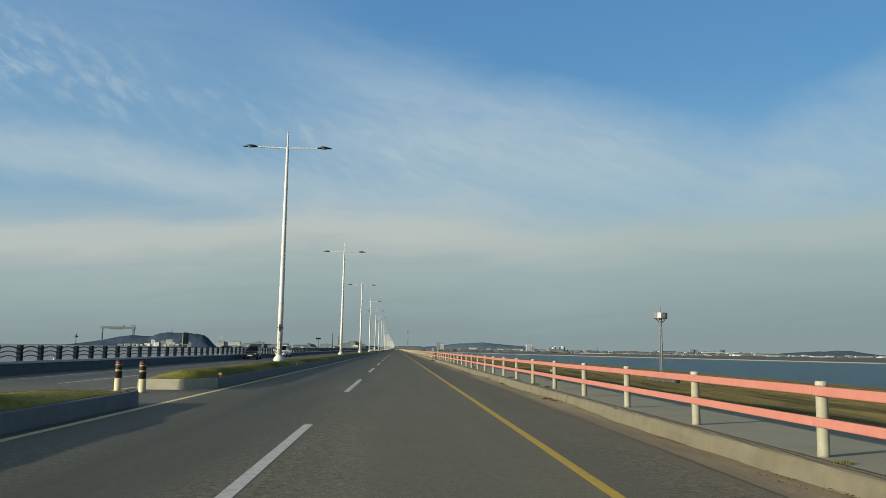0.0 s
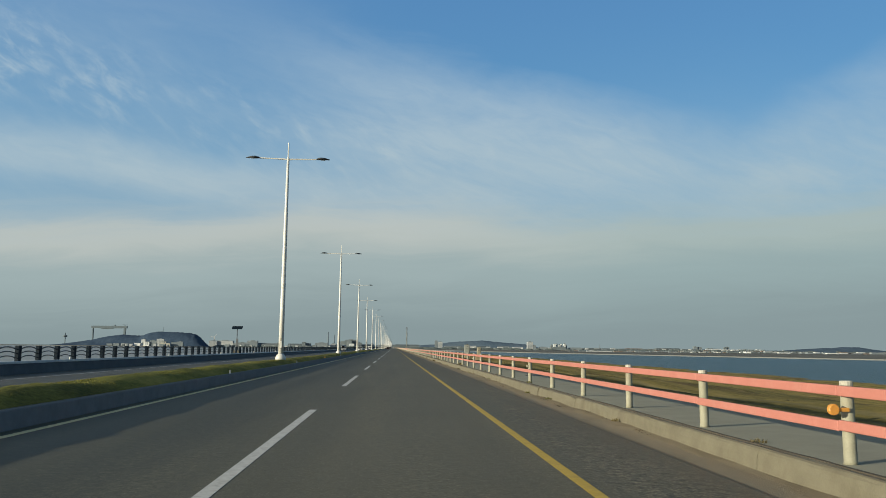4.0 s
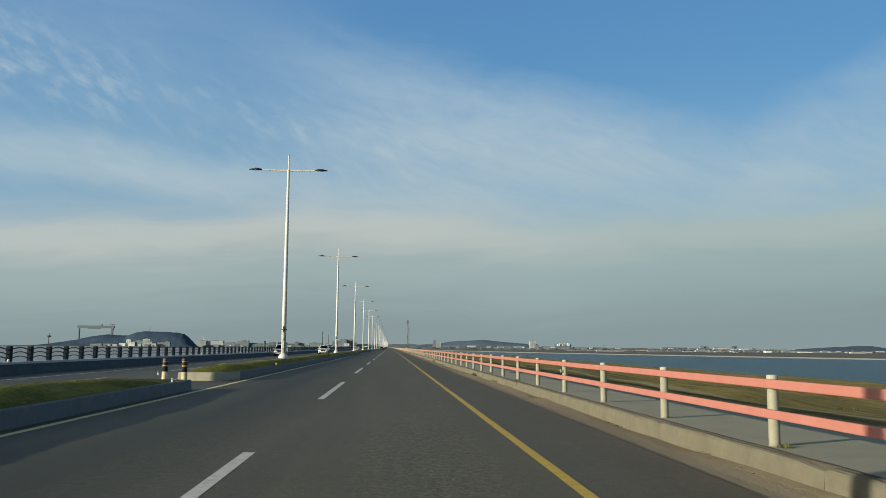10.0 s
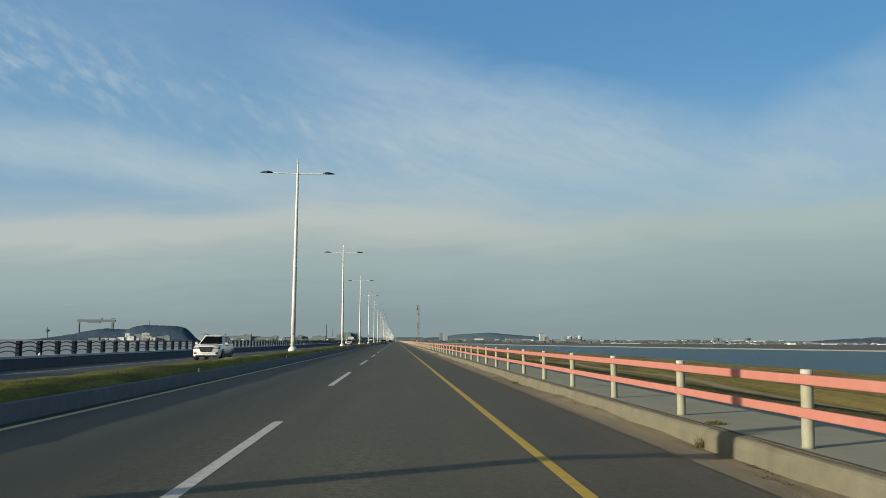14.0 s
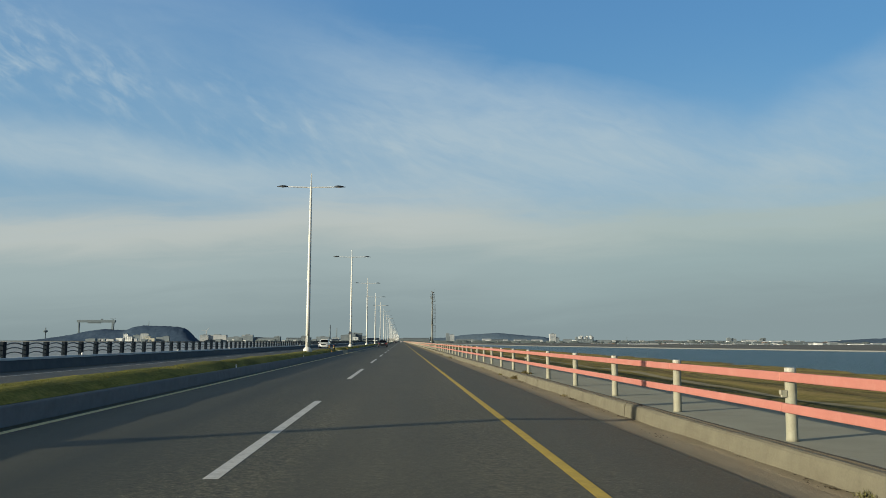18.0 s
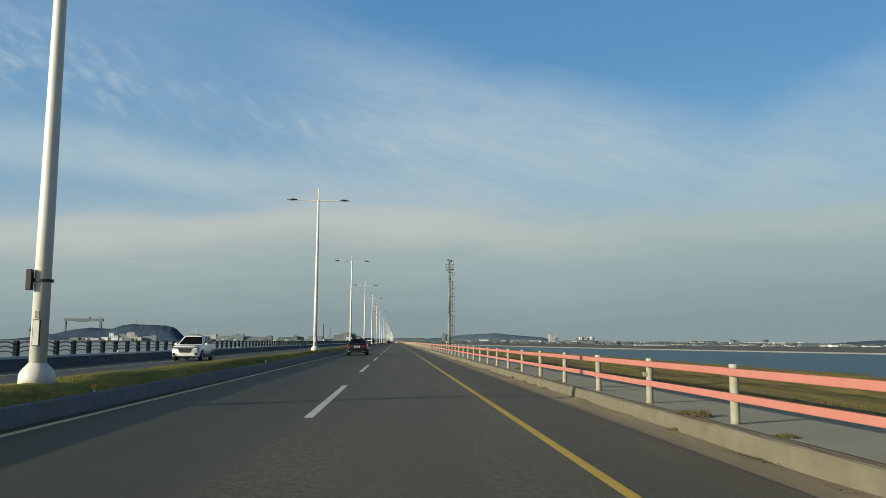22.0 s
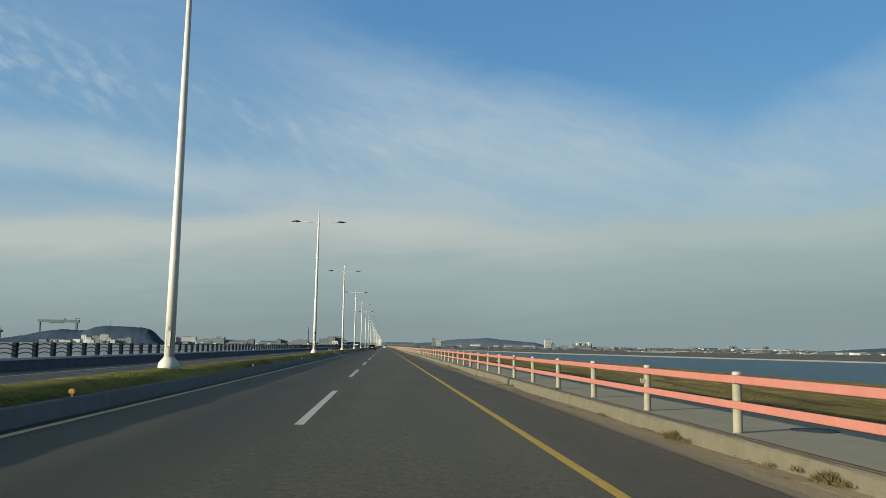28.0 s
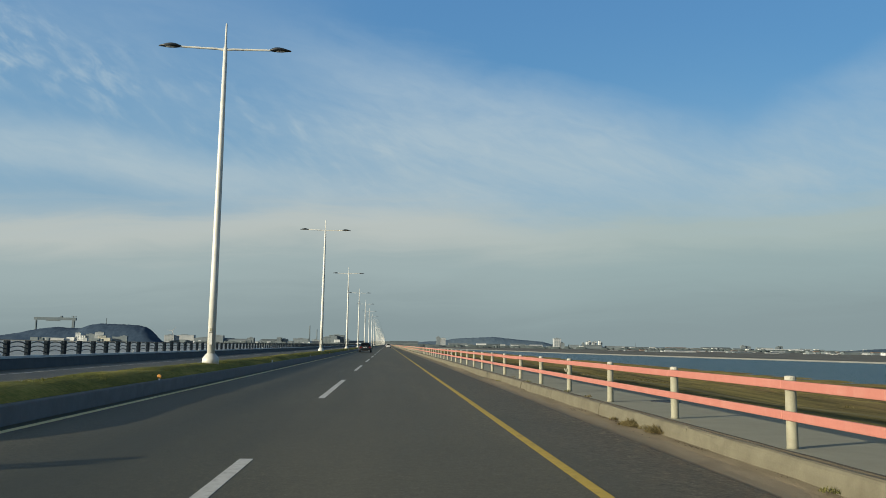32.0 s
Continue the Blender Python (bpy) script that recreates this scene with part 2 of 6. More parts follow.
def make_asphalt(name, tone, warm, lane_dark=0.0):
    m, N, b = material(name, 0.62, 0.0, 0.17)
    co = N.add("ShaderNodeTexCoord").outputs["Object"]
    stretch = N.add("ShaderNodeVectorMath", {0: co, 1: (1.0, 0.055, 1.0)}, operation="MULTIPLY").outputs[0]
    tracks = N.noise(stretch, 1.1, 4.0, 0.55)
    blotch = N.noise(co, 0.35, 5.0, 0.6)
    grain = N.add("ShaderNodeTexVoronoi", {"Vector": co, "Scale": 95.0}).outputs["Color"]
    speck = N.add("ShaderNodeSeparateXYZ", {0: grain}).outputs[0]
    f = N.math("ADD", N.math("MULTIPLY", tracks, 0.55), N.math("MULTIPLY", blotch, 0.45))
    col = N.ramp(f, [(0.32, tuple(v * 0.80 for v in tone)), (0.5, tone), (0.68, warm)])
    col = N.mix(0.4, col, N.ramp(speck, [(0.0, tuple(v * 0.35 for v in tone)), (0.6, tone), (0.93, warm), (1.0, tuple(min(1, v * 2.6) for v in warm))]))
    # the coarse, worn surfacing shows in patches; the lane around x = -3.5 is darker
    rough_patch = N.math("MULTIPLY", N.math("SUBTRACT", N.noise(stretch, 0.55, 3.0, 0.5), 0.47), 5.0, clamp=True)
    chip = N.noise(co, 9.0, 5.0, 0.78)
    chip = N.ramp(chip, [(0.34, (0.42, 0.42, 0.42)), (0.5, (1.0, 1.0, 1.0)), (0.66, (1.6, 1.55, 1.46))])
    col = N.mix(N.math("MULTIPLY", N.math("ADD", 0.30, rough_patch), 0.75), col, N.mix(1.0, col, chip, "MULTIPLY"))
    fleck = N.ramp(N.noise(co, 23.0, 3.0, 0.7), [(0.36, (0.55, 0.55, 0.55)), (0.5, (1.0, 1.0, 1.0)), (0.66, (1.75, 1.70, 1.60))])
    col = N.mix(N.math("ADD", 0.10, N.math("MULTIPLY", rough_patch, 0.75)), col, N.mix(1.0, col, fleck, "MULTIPLY"))
    xx = N.add("ShaderNodeSeparateXYZ", {0: co}).outputs[0]
    lane = N.math("ADD", N.math("MULTIPLY", N.math("ABSOLUTE", N.math("ADD", xx, 3.5)), 0.27), N.math("ADD", 0.02, N.math("MULTIPLY", tracks, 0.5)), clamp=True)
    col = N.mix(N.math("MULTIPLY", N.math("SUBTRACT", 1.0, lane), lane_dark), col, (0.038, 0.043, 0.037))
    # lighter and warmer towards the right edge
    right_side = N.math("MULTIPLY", N.math("SUBTRACT", xx, 0.4), 0.22, clamp=True)
    col = N.mix(N.math("MULTIPLY", right_side, lane_dark), col, N.mix(1.0, col, (1.26, 1.17, 1.02), "MULTIPLY"))
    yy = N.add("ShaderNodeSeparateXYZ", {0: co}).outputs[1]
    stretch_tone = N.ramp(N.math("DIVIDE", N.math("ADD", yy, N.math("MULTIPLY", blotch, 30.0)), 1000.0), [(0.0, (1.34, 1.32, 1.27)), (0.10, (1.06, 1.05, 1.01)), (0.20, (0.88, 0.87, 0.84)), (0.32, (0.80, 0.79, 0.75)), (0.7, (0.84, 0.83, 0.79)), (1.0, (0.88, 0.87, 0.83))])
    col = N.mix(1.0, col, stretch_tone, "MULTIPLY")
    crack = N.add("ShaderNodeTexVoronoi", {"Vector": N.add("ShaderNodeVectorMath", {0: co, 1: (0.16, 0.07, 0.0)}, operation="MULTIPLY").outputs[0], "Scale": 1.0}, feature="DISTANCE_TO_EDGE").outputs[0]
    line = N.math("SUBTRACT", 1.0, N.math("MULTIPLY", crack, 260.0), clamp=True)
    col = N.mix(N.math("MULTIPLY", N.math("MULTIPLY", line, rough_patch), 0.18), col, (0.02, 0.02, 0.019))
    link(N, col, b.inputs["Base Color"])
    h = N.math("ADD", N.math("ADD", speck, N.math("MULTIPLY", N.noise(co, 40.0, 3.0), 0.6)), N.math("MULTIPLY", N.noise(co, 14.0, 3.0, 0.7), N.math("MULTIPLY", rough_patch, 1.2)))
    bump(N, b, h, 0.32, 0.005)
    return m


M = {}
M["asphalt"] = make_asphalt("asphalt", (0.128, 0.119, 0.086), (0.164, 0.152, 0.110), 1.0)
M["asphalt_far"] = make_asphalt("asphalt_opposite", (0.115, 0.113, 0.102), (0.152, 0.147, 0.130))
M["line_white"] = worn("white_line_paint", (0.62, 0.62, 0.60), (0.48, 0.47, 0.45), 9.0, 0.7, 80.0, 0.002, dirt=(0.16, 0.155, 0.15), dirt_scale=7.0, dirt_amt=0.6)
M["line_yellow"] = worn("yellow_line_paint", (0.58, 0.40, 0.055), (0.47, 0.32, 0.045), 7.0, 0.7, 80.0, 0.002, dirt=(0.20, 0.15, 0.07), dirt_scale=5.0, dirt_amt=0.5)
M["line_pale"] = worn("pale_yellow_line_paint", (0.84, 0.74, 0.40), (0.70, 0.61, 0.33), 7.0, 0.7, 80.0, 0.002, dirt=(0.18, 0.16, 0.12), dirt_scale=6.0, dirt_amt=0.5)
M["concrete"] = worn("weathered_concrete", (0.172, 0.158, 0.113), (0.122, 0.112, 0.080), 3.0, 0.9, 45.0, 0.006, dirt=(0.088, 0.074, 0.050), dirt_scale=1.3, dirt_amt=0.60, island=True)


def make_gutter():
    m, N, b = material("dusty_gutter_concrete", 0.95, 0.0, 0.2)
    co = N.add("ShaderNodeTexCoord").outputs["Object"]
    st = N.add("ShaderNodeVectorMath", {0: co, 1: (1.0, 0.3, 1.0)}, operation="MULTIPLY").outputs[0]
    wob, grit = N.noise(st, 2.6, 5.0, 0.62, 0.5), N.noise(co, 38.0, 4.0, 0.65)
    col = N.mix(wob, (0.280, 0.240, 0.168), (0.375, 0.322, 0.226))
    xx = N.add("ShaderNodeSeparateXYZ", {0: co}).outputs[0]
    drift = N.math("ADD", N.math("MULTIPLY", N.math("SUBTRACT", xx, 4.02), 3.4), N.math("MULTIPLY", N.math("SUBTRACT", wob, 0.5), 3.6), clamp=True)
    col = N.mix(drift, col, N.mix(grit, (0.195, 0.162, 0.108), (0.305, 0.255, 0.172)))
    damp = N.math("MULTIPLY", N.math("SUBTRACT", N.noise(st, 0.9, 5.0, 0.6, 0.8), 0.56), 5.0, clamp=True)
    col = N.mix(N.math("MULTIPLY", damp, 0.4), col, (0.075, 0.062, 0.045))
    link(N, N.mix(N.math("MULTIPLY", grit, 0.35), col, (0.10, 0.085, 0.06)), b.inputs["Base Color"])
    bump(N, b, N.math("ADD", grit, drift), 0.7, 0.012)
    return m


M["gutter"] = make_gutter()
M["walk"] = worn("grey_walkway_concrete", (0.315, 0.304, 0.232), (0.265, 0.256, 0.196), 1.2, 0.92, 50.0, 0.003, dirt=(0.225, 0.205, 0.160), dirt_scale=0.9, dirt_amt=0.5)
M["median_kerb"] = worn("grey_median_kerb_concrete", (0.175, 0.188, 0.20), (0.13, 0.14, 0.15), 3.0, 0.9, 45.0, 0.005, dirt=(0.13, 0.125, 0.12), dirt_scale=1.8, dirt_amt=0.55, island=True)
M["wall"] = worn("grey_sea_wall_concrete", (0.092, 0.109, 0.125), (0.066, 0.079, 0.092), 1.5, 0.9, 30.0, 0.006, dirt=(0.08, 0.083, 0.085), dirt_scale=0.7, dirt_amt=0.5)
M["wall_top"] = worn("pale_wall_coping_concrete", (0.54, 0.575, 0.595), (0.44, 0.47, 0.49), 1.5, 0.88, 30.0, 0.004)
M["rail"] = worn("faded_pink_rail_paint", (0.450, 0.178, 0.144), (0.390, 0.148, 0.118), 2.4, 0.6, 40.0, 0.0015, dirt=(0.46, 0.240, 0.195), dirt_scale=3.0, dirt_amt=0.45)
M["post"] = worn("cream_rail_post_paint", (0.325, 0.315, 0.240), (0.235, 0.228, 0.170), 6.0, 0.7, 50.0, 0.002, dirt=(0.24, 0.20, 0.14), dirt_scale=4.0, dirt_amt=0.45)
M["post_cap"] = worn("pale_grey_post_cap", (0.43, 0.415, 0.36), (0.34, 0.325, 0.27), 9.0, 0.6, 60.0, 0.001)
M["lamp_white"] = worn("white_lamp_pole_paint", (0.66, 0.66, 0.63), (0.56, 0.555, 0.52), 2.2, 0.45, 40.0, 0.001, spec=0.5, dirt=(0.42, 0.36, 0.27), dirt_scale=3.0, dirt_amt=0.35)
M["lamp_head"] = worn("dark_blue_grey_lamp_shell", (0.020, 0.028, 0.038), (0.014, 0.019, 0.026), 6.0, 0.5, 50.0, 0.0, spec=0.5)
M["fence"] = worn("dark_teal_fence_paint", (0.006, 0.015, 0.025), (0.004, 0.010, 0.018), 5.0, 0.6, 60.0, 0.0, spec=0.15)
M["fence_bar"] = worn("teal_grey_bar_paint", (0.030, 0.048, 0.062), (0.022, 0.036, 0.048), 5.0, 0.5, 60.0, 0.0)
M["bolt"] = worn("dark_steel", (0.055, 0.056, 0.056), (0.035, 0.035, 0.034), 12.0, 0.6, 60.0, 0.001, metal=0.2)
M["galv"] = worn("galvanised_steel", (0.40, 0.41, 0.41), (0.31, 0.32, 0.32), 5.0, 0.5, 50.0, 0.001, metal=0.35)
M["orange"] = worn("orange_reflector_plastic", (0.58, 0.27, 0.055), (0.46, 0.21, 0.040), 12.0, 0.4, 80.0, 0.0)
M["white_plastic"] = worn("white_plastic", (0.70, 0.70, 0.68), (0.6, 0.6, 0.58), 12.0, 0.5, 80.0, 0.0)
M["tower_grey"] = worn("grey_beige_tower_paint", (0.190, 0.200, 0.186), (0.150, 0.160, 0.150), 2.0, 0.55, 40.0, 0.001, dirt=(0.24, 0.22, 0.18), dirt_scale=2.5, dirt_amt=0.4)


def make_grass(name, a, c, d, scale, along=0.35, patchy=0.0):
    m, N, b = material(name, 0.95, 0.0, 0.1)
    co = N.add("ShaderNodeTexCoord").outputs["Object"]
    st = N.add("ShaderNodeVectorMath", {0: co, 1: (1.0, along, 1.0)}, operation="MULTIPLY").outputs[0]
    f = N.math("ADD", N.math("MULTIPLY", N.noise(st, scale, 6.0, 0.65, 0.5), 0.68), N.math("MULTIPLY", N.noise(co, scale * 14, 3.0, 0.6), 0.32))
    col = N.ramp(f, [(0.36, a), (0.50, c), (0.64, d)])
    if patchy:
        p = N.math("MULTIPLY", N.math("SUBTRACT", N.noise(st, scale * 0.45, 4.0, 0.6, 0.6), 0.44), 5.0, clamp=True)
        col = N.mix(N.math("MULTIPLY", p, patchy), col, N.mix(f, (0.040, 0.044, 0.012), (0.12, 0.112, 0.032)))
    link(N, col, b.inputs["Base Color"])
    bump(N, b, f, 0.9, 0.08)
    return m




def make_meadow():
    m, N, b = material("dry_meadow_grass", 0.95, 0.0, 0.1)
    co = N.add("ShaderNodeTexCoord").outputs["Object"]
    xyz = N.add("ShaderNodeSeparateXYZ", {0: co}).outputs
    st = N.add("ShaderNodeVectorMath", {0: co, 1: (1.0, 0.16, 1.0)}, operation="MULTIPLY").outputs[0]
    mid, big, fine = N.noise(st, 0.55, 6.0, 0.66, 0.6), N.noise(st, 0.16, 4.0, 0.55, 0.4), N.noise(co, 5.0, 4.0, 0.65)
    f = N.math("ADD", N.math("MULTIPLY", mid, 0.66), N.math("MULTIPLY", fine, 0.34))
    gold = N.ramp(f, [(0.36, (0.098, 0.086, 0.025)), (0.48, (0.265, 0.204, 0.056)), (0.62, (0.44, 0.32, 0.105))])
    rust = N.ramp(f, [(0.36, (0.070, 0.054, 0.020)), (0.48, (0.185, 0.125, 0.044)), (0.62, (0.31, 0.205, 0.080))])
    green = N.ramp(f, [(0.36, (0.050, 0.044, 0.015)), (0.50, (0.130, 0.108, 0.032)), (0.64, (0.24, 0.185, 0.060))])
    # the growth changes with the distance from the walkway, its edges ragged
    wob = N.math("ADD", N.math("MULTIPLY", N.math("SUBTRACT", big, 0.5), 2.6), N.math("MULTIPLY", N.math("SUBTRACT", mid, 0.5), 1.6))
    d = N.math("DIVIDE", N.math("ADD", xyz[0], wob), 50.0)
    k = N.ramp(d, [(0.176, (0, 0, 0)), (0.198, (0.95, 0.95, 0.95)), (0.30, (0.85, 0.85, 0.85)), (0.34, (0.6, 0.6, 0.6)), (0.38, (0.95, 0.95, 0.95)), (0.8, (1, 1, 1))])
    patch = N.math("MULTIPLY", N.math("SUBTRACT", N.noise(st, 0.22, 4.0, 0.6, 0.5), 0.46), 5.5, clamp=True)
    far = N.math("MULTIPLY", N.math("SUBTRACT", d, 0.20), 30.0, clamp=True)
    col = N.mix(k, green, gold)
    col = N.mix(N.math("MULTIPLY", patch, far), col, rust)
    # a pale trodden track along the foot of the bank
    off = N.math("ABSOLUTE", N.math("SUBTRACT", N.math("ADD", xyz[0], N.math("MULTIPLY", N.math("SUBTRACT", big, 0.5), 0.5)), 9.12))
    off = N.math("ADD", off, N.math("MULTIPLY", N.math("SUBTRACT", fine, 0.5), 0.35))
    track = N.math("MULTIPLY", N.math("SUBTRACT", 0.26, off), 7.0, clamp=True)
    stretch = N.ramp(N.math("DIVIDE", xyz[1], 1000.0), [(0.20, (0.3, 0.3, 0.3)), (0.26, (1, 1, 1)), (0.48, (1, 1, 1)), (0.56, (0.35, 0.35, 0.35))])
    col = N.mix(N.math("MULTIPLY", N.math("MULTIPLY", track, 0.8), stretch), col, N.mix(fine, (0.22, 0.19, 0.125), (0.36, 0.31, 0.21)))
    link(N, col, b.inputs["Base Color"])
    bump(N, b, f, 0.9, 0.08)
    return m


M["verge"] = make_meadow()
M["median_grass"] = make_grass("median_grass", (0.050, 0.064, 0.014), (0.190, 0.184, 0.038), (0.37, 0.315, 0.085), 0.7, patchy=0.45)


def make_blade(name, a, c):
    m, N, b = material(name, 0.9, 0.0, 0.15)
    r = N.add("ShaderNodeNewGeometry").outputs["Random Per Island"]
    link(N, N.mix(r, a, c), b.inputs["Base Color"])
    return m


M["blade"] = make_blade("median_grass_blades", (0.070, 0.080, 0.018), (0.155, 0.142, 0.038))
M["tussock"] = make_blade("dull_meadow_tussocks", (0.045, 0.040, 0.014), (0.125, 0.100, 0.034))
M["weed_dry"] = make_blade("dry_weed", (0.070, 0.058, 0.028), (0.185, 0.150, 0.070))
M["weed_green"] = make_blade("green_weed", (0.066, 0.068, 0.024), (0.150, 0.142, 0.050))


def make_water():
    m, N, b = material("sea_water", 0.34, 0.0, 0.25)
    co = N.add("ShaderNodeTexCoord").outputs["Object"]
    st = N.add("ShaderNodeVectorMath", {0: co, 1: (0.5, 1.0, 1.0)}, operation="MULTIPLY").outputs[0]
    b.inputs["IOR"].default_value = 1.33
    link(N, N.mix(N.noise(st, 0.01, 4.0), (0.036, 0.084, 0.106), (0.050, 0.098, 0.118)), b.inputs["Base Color"])
    h = N.math("ADD", N.noise(st, 0.5, 5.0, 0.65), N.math("MULTIPLY", N.noise(co, 2.2, 3.0), 0.5))
    bump(N, b, h, 0.9, 0.8)
    return m


M["water"] = make_water()


# ================= mesh helpers =================
def mesh_of(bm, name, mat, smooth=False):
    me = bpy.data.meshes.new(name)
    bmesh.ops.recalc_face_normals(bm, faces=bm.faces)
    bm.to_mesh(me)
    bm.free()
    for m in (mat if isinstance(mat, (list, tuple)) else [mat]):
        me.materials.append(m)
    if smooth:
        for p in me.polygons:
            p.use_smooth = True
    return me


def part(name, bm, mat, parent=None, label="", smooth=False, at=None):
    ob = new(name, mesh_of(bm, name, mat, smooth))
    ob.parent = parent
    if at is not None:
        ob.matrix_basis = at
    if label:
        tagged(ob, label)
    return ob


def share(name, me, parent, m):
    ob = new(name, me)
    ob.parent = parent
    ob.matrix_basis = m
    return ob


def empty(name, at, label, category, group="", kind=""):
    ob = new(name)
    ob.matrix_basis = at
    return tagged(ob, label, category, group, kind)


def box(bm, x0, x1, y0, y1, z0, z1, bevel=0.0, seg=1):
    vs = [bm.verts.new((x, y, z)) for x in (x0, x1) for y in (y0, y1) for z in (z0, z1)]
    fs = [bm.faces.new([vs[i] for i in f]) for f in ((0, 1, 3, 2), (4, 6, 7, 5), (0, 4, 5, 1), (2, 3, 7, 6), (0, 2, 6, 4), (1, 5, 7, 3))]
    if bevel:
        es = {e for f in fs for e in f.edges}
        bmesh.ops.bevel(bm, geom=list(es), offset=bevel, segments=seg, affect="EDGES", profile=0.5)


def ring(bm, c, r, axis, n, phase=0.0):
    """A ring of vertices round c, across the direction axis."""
    axis = Vector(axis).normalized()
    a = axis.orthogonal().normalized() if abs(axis.z) < 0.9 else Vector((1, 0, 0))
    a = (a - axis * a.dot(axis)).normalized()
    b = axis.cross(a)
    return [bm.verts.new(Vector(c) + a * (r * math.cos(phase + 2 * math.pi * i / n)) + b * (r * math.sin(phase + 2 * math.pi * i / n))) for i in range(n)]


def skin(bm, rings, caps=True):
    for r0, r1 in zip(rings, rings[1:]):
        n = len(r0)
        for i in range(n):
            bm.faces.new((r0[i], r0[(i + 1) % n], r1[(i + 1) % n], r1[i]))
    if caps:
        bm.faces.new(rings[0][::-1])
        bm.faces.new(rings[-1])


def lathe(bm, profile, n=16, c=(0, 0, 0)):
    """A turned solid round the z axis: profile of (radius, z)."""
    skin(bm, [ring(bm, (c[0], c[1], c[2] + z), r, (0, 0, 1), n) for r, z in profile])


def tube(bm, pts, r, n=8):
    pts = [Vector(p) for p in pts]
    rings = []
    for i, p in enumerate(pts):
        d = (pts[min(i + 1, len(pts) - 1)] - pts[max(i - 1, 0)])
        rings.append(ring(bm, p, r[i] if isinstance(r, (list, tuple)) else r, d, n))
    skin(bm, rings)


def strip(bm, profile, ys, closed=False):
    """A cross-section of (x, z) drawn out along y."""
    rows = [[bm.verts.new((x, y, z)) for x, z in profile] for y in ys]
    for r0, r1 in zip(rows, rows[1:]):
        k = len(r0)
        for i in range(k if closed else k - 1):
            bm.faces.new((r0[i], r0[(i + 1) % k], r1[(i + 1) % k], r1[i]))
    if closed:
        bm.faces.new(rows[0])
        bm.faces.new(rows[-1][::-1])


def steps(a, b, d):
    n = max(1, round((b - a) / d))
    return [a + (b - a) * i / n for i in range(n + 1)]


Y0, Y1 = -120.0, 3000.0
LAMP_Y, LAMP_STEP, LAMP_X = 45.34, 50.0, -6.797
GAP_A, GAP_B, GAP_STEP = 18.0, 24.5, 250.0

# ================= ground, water, road =================
bm = bmesh.new()
strip(bm, [(-9000, -6.8), (9000, -6.8)], [-5000, 9000])
tagged(part("water", bm, M["water"]), "blue-grey sea water with small waves", "water", kind="structure")

m_flat = worn("wet_tidal_flat", (0.30, 0.325, 0.335), (0.22, 0.245, 0.26), 0.02, 0.6, 0.4, 0.0)
bm = bmesh.new()
strip(bm, [(-70, -6.6), (-500, -6.55), (-2600, -6.5)], [-400, 3000])
tagged(part("tidal_flat", bm, m_flat), "pale wet tidal flat on the sea side", "mud flat", kind="structure")
# sea side bank, under the wall
bm = bmesh.new()
strip(bm, [(-60, -7.2), (-34, -6.0), (-22, -0.4), (-19.0, -0.3), (-18.9, -0.55)], steps(Y0, Y1, 40))
tagged(part("sea_bank", bm, M["wall"]), "sloping concrete bank on the sea side", "bank", kind="structure")

# the inner bank: a meadow that falls gently to the water
bm = bmesh.new()
xs = [6.72, 6.9, 7.3, 7.9, 8.6, 9.6, 11, 13, 16, 20, 26, 34, 44, 58, 74, 92, 110, 124, 134]
base_z = [0.05, 0.0, -0.05, 0.0, 0.07, 0.06, -0.05, -0.25, -0.55, -0.95, -1.65, -2.8, -4.4, -6.05, -6.25, -6.4, -6.55, -6.75, -7.1]
rows = []
for y in steps(Y0, 1100, 2.5) + steps(1110, Y1, 30):
    row = []
    for x, z in zip(xs, base_z):
        k = 0.0 if x < 7 else min(1.0, (x - 7) / 3)
        h = noise.noise(Vector((x * 0.22, y * 0.10, 1.3))) * 0.30 * k + noise.noise(Vector((x * 0.8, y * 0.5, 7.7))) * 0.10 * k
        row.append(bm.verts.new((x + noise.noise(Vector((y * 0.03, x, 4.0))) * (0.0 if x < 30 else 3.0), y, z + h)))
    rows.append(row)
for r0, r1 in zip(rows, rows[1:]):
    for i in range(len(xs) - 1):
        bm.faces.new((r0[i], r0[i + 1], r1[i + 1], r1[i]))
part_ground = part("ground", bm, M["verge"], smooth=True)
M["verge_dark"] = make_grass("dark_verge_growth", (0.050, 0.046, 0.016), (0.115, 0.098, 0.032), (0.22, 0.175, 0.060), 0.8, 0.25)
v_verge, f_verge = [], []
VERGE_X = (6.71, 6.74, 6.9, 7.1, 7.35, 7.6, 7.9, 8.2, 8.6)
verge_ys = steps(-20, 880, 0.22) + steps(884, 2000, 8)
for y in verge_ys:
    for x in VERGE_X:
        n = 0.35 * noise.noise(Vector((x * 0.8, y * 0.22, 5.0))) + 0.28 * noise.noise(Vector((x * 2.2, y * 0.9, 9.0))) + 0.40 * noise.noise(Vector((x * 6, y * 4.0, 2.0)))
        k = 0.0 if x < 6.72 else min(1.0, (x - 6.70) / 0.3) * min(1.0, max(0.0, (8.7 - x) / 0.8))
        v_verge.append((x + 0.05 * n, y, (-0.1 if x < 6.72 else 0.05) + k * (0.06 + max(-0.10, 0.12 * n))))
w = len(VERGE_X)
for r in range(len(verge_ys) - 1):
    f_verge += [(r * w + i, r * w + i + 1, (r + 1) * w + i + 1, (r + 1) * w + i) for i in range(w - 1)]
verge_mesh = bpy.data.meshes.new("verge_strip")
verge_mesh.from_pydata(v_verge, [], f_verge)
verge_mesh.materials.append(M["verge_dark"])
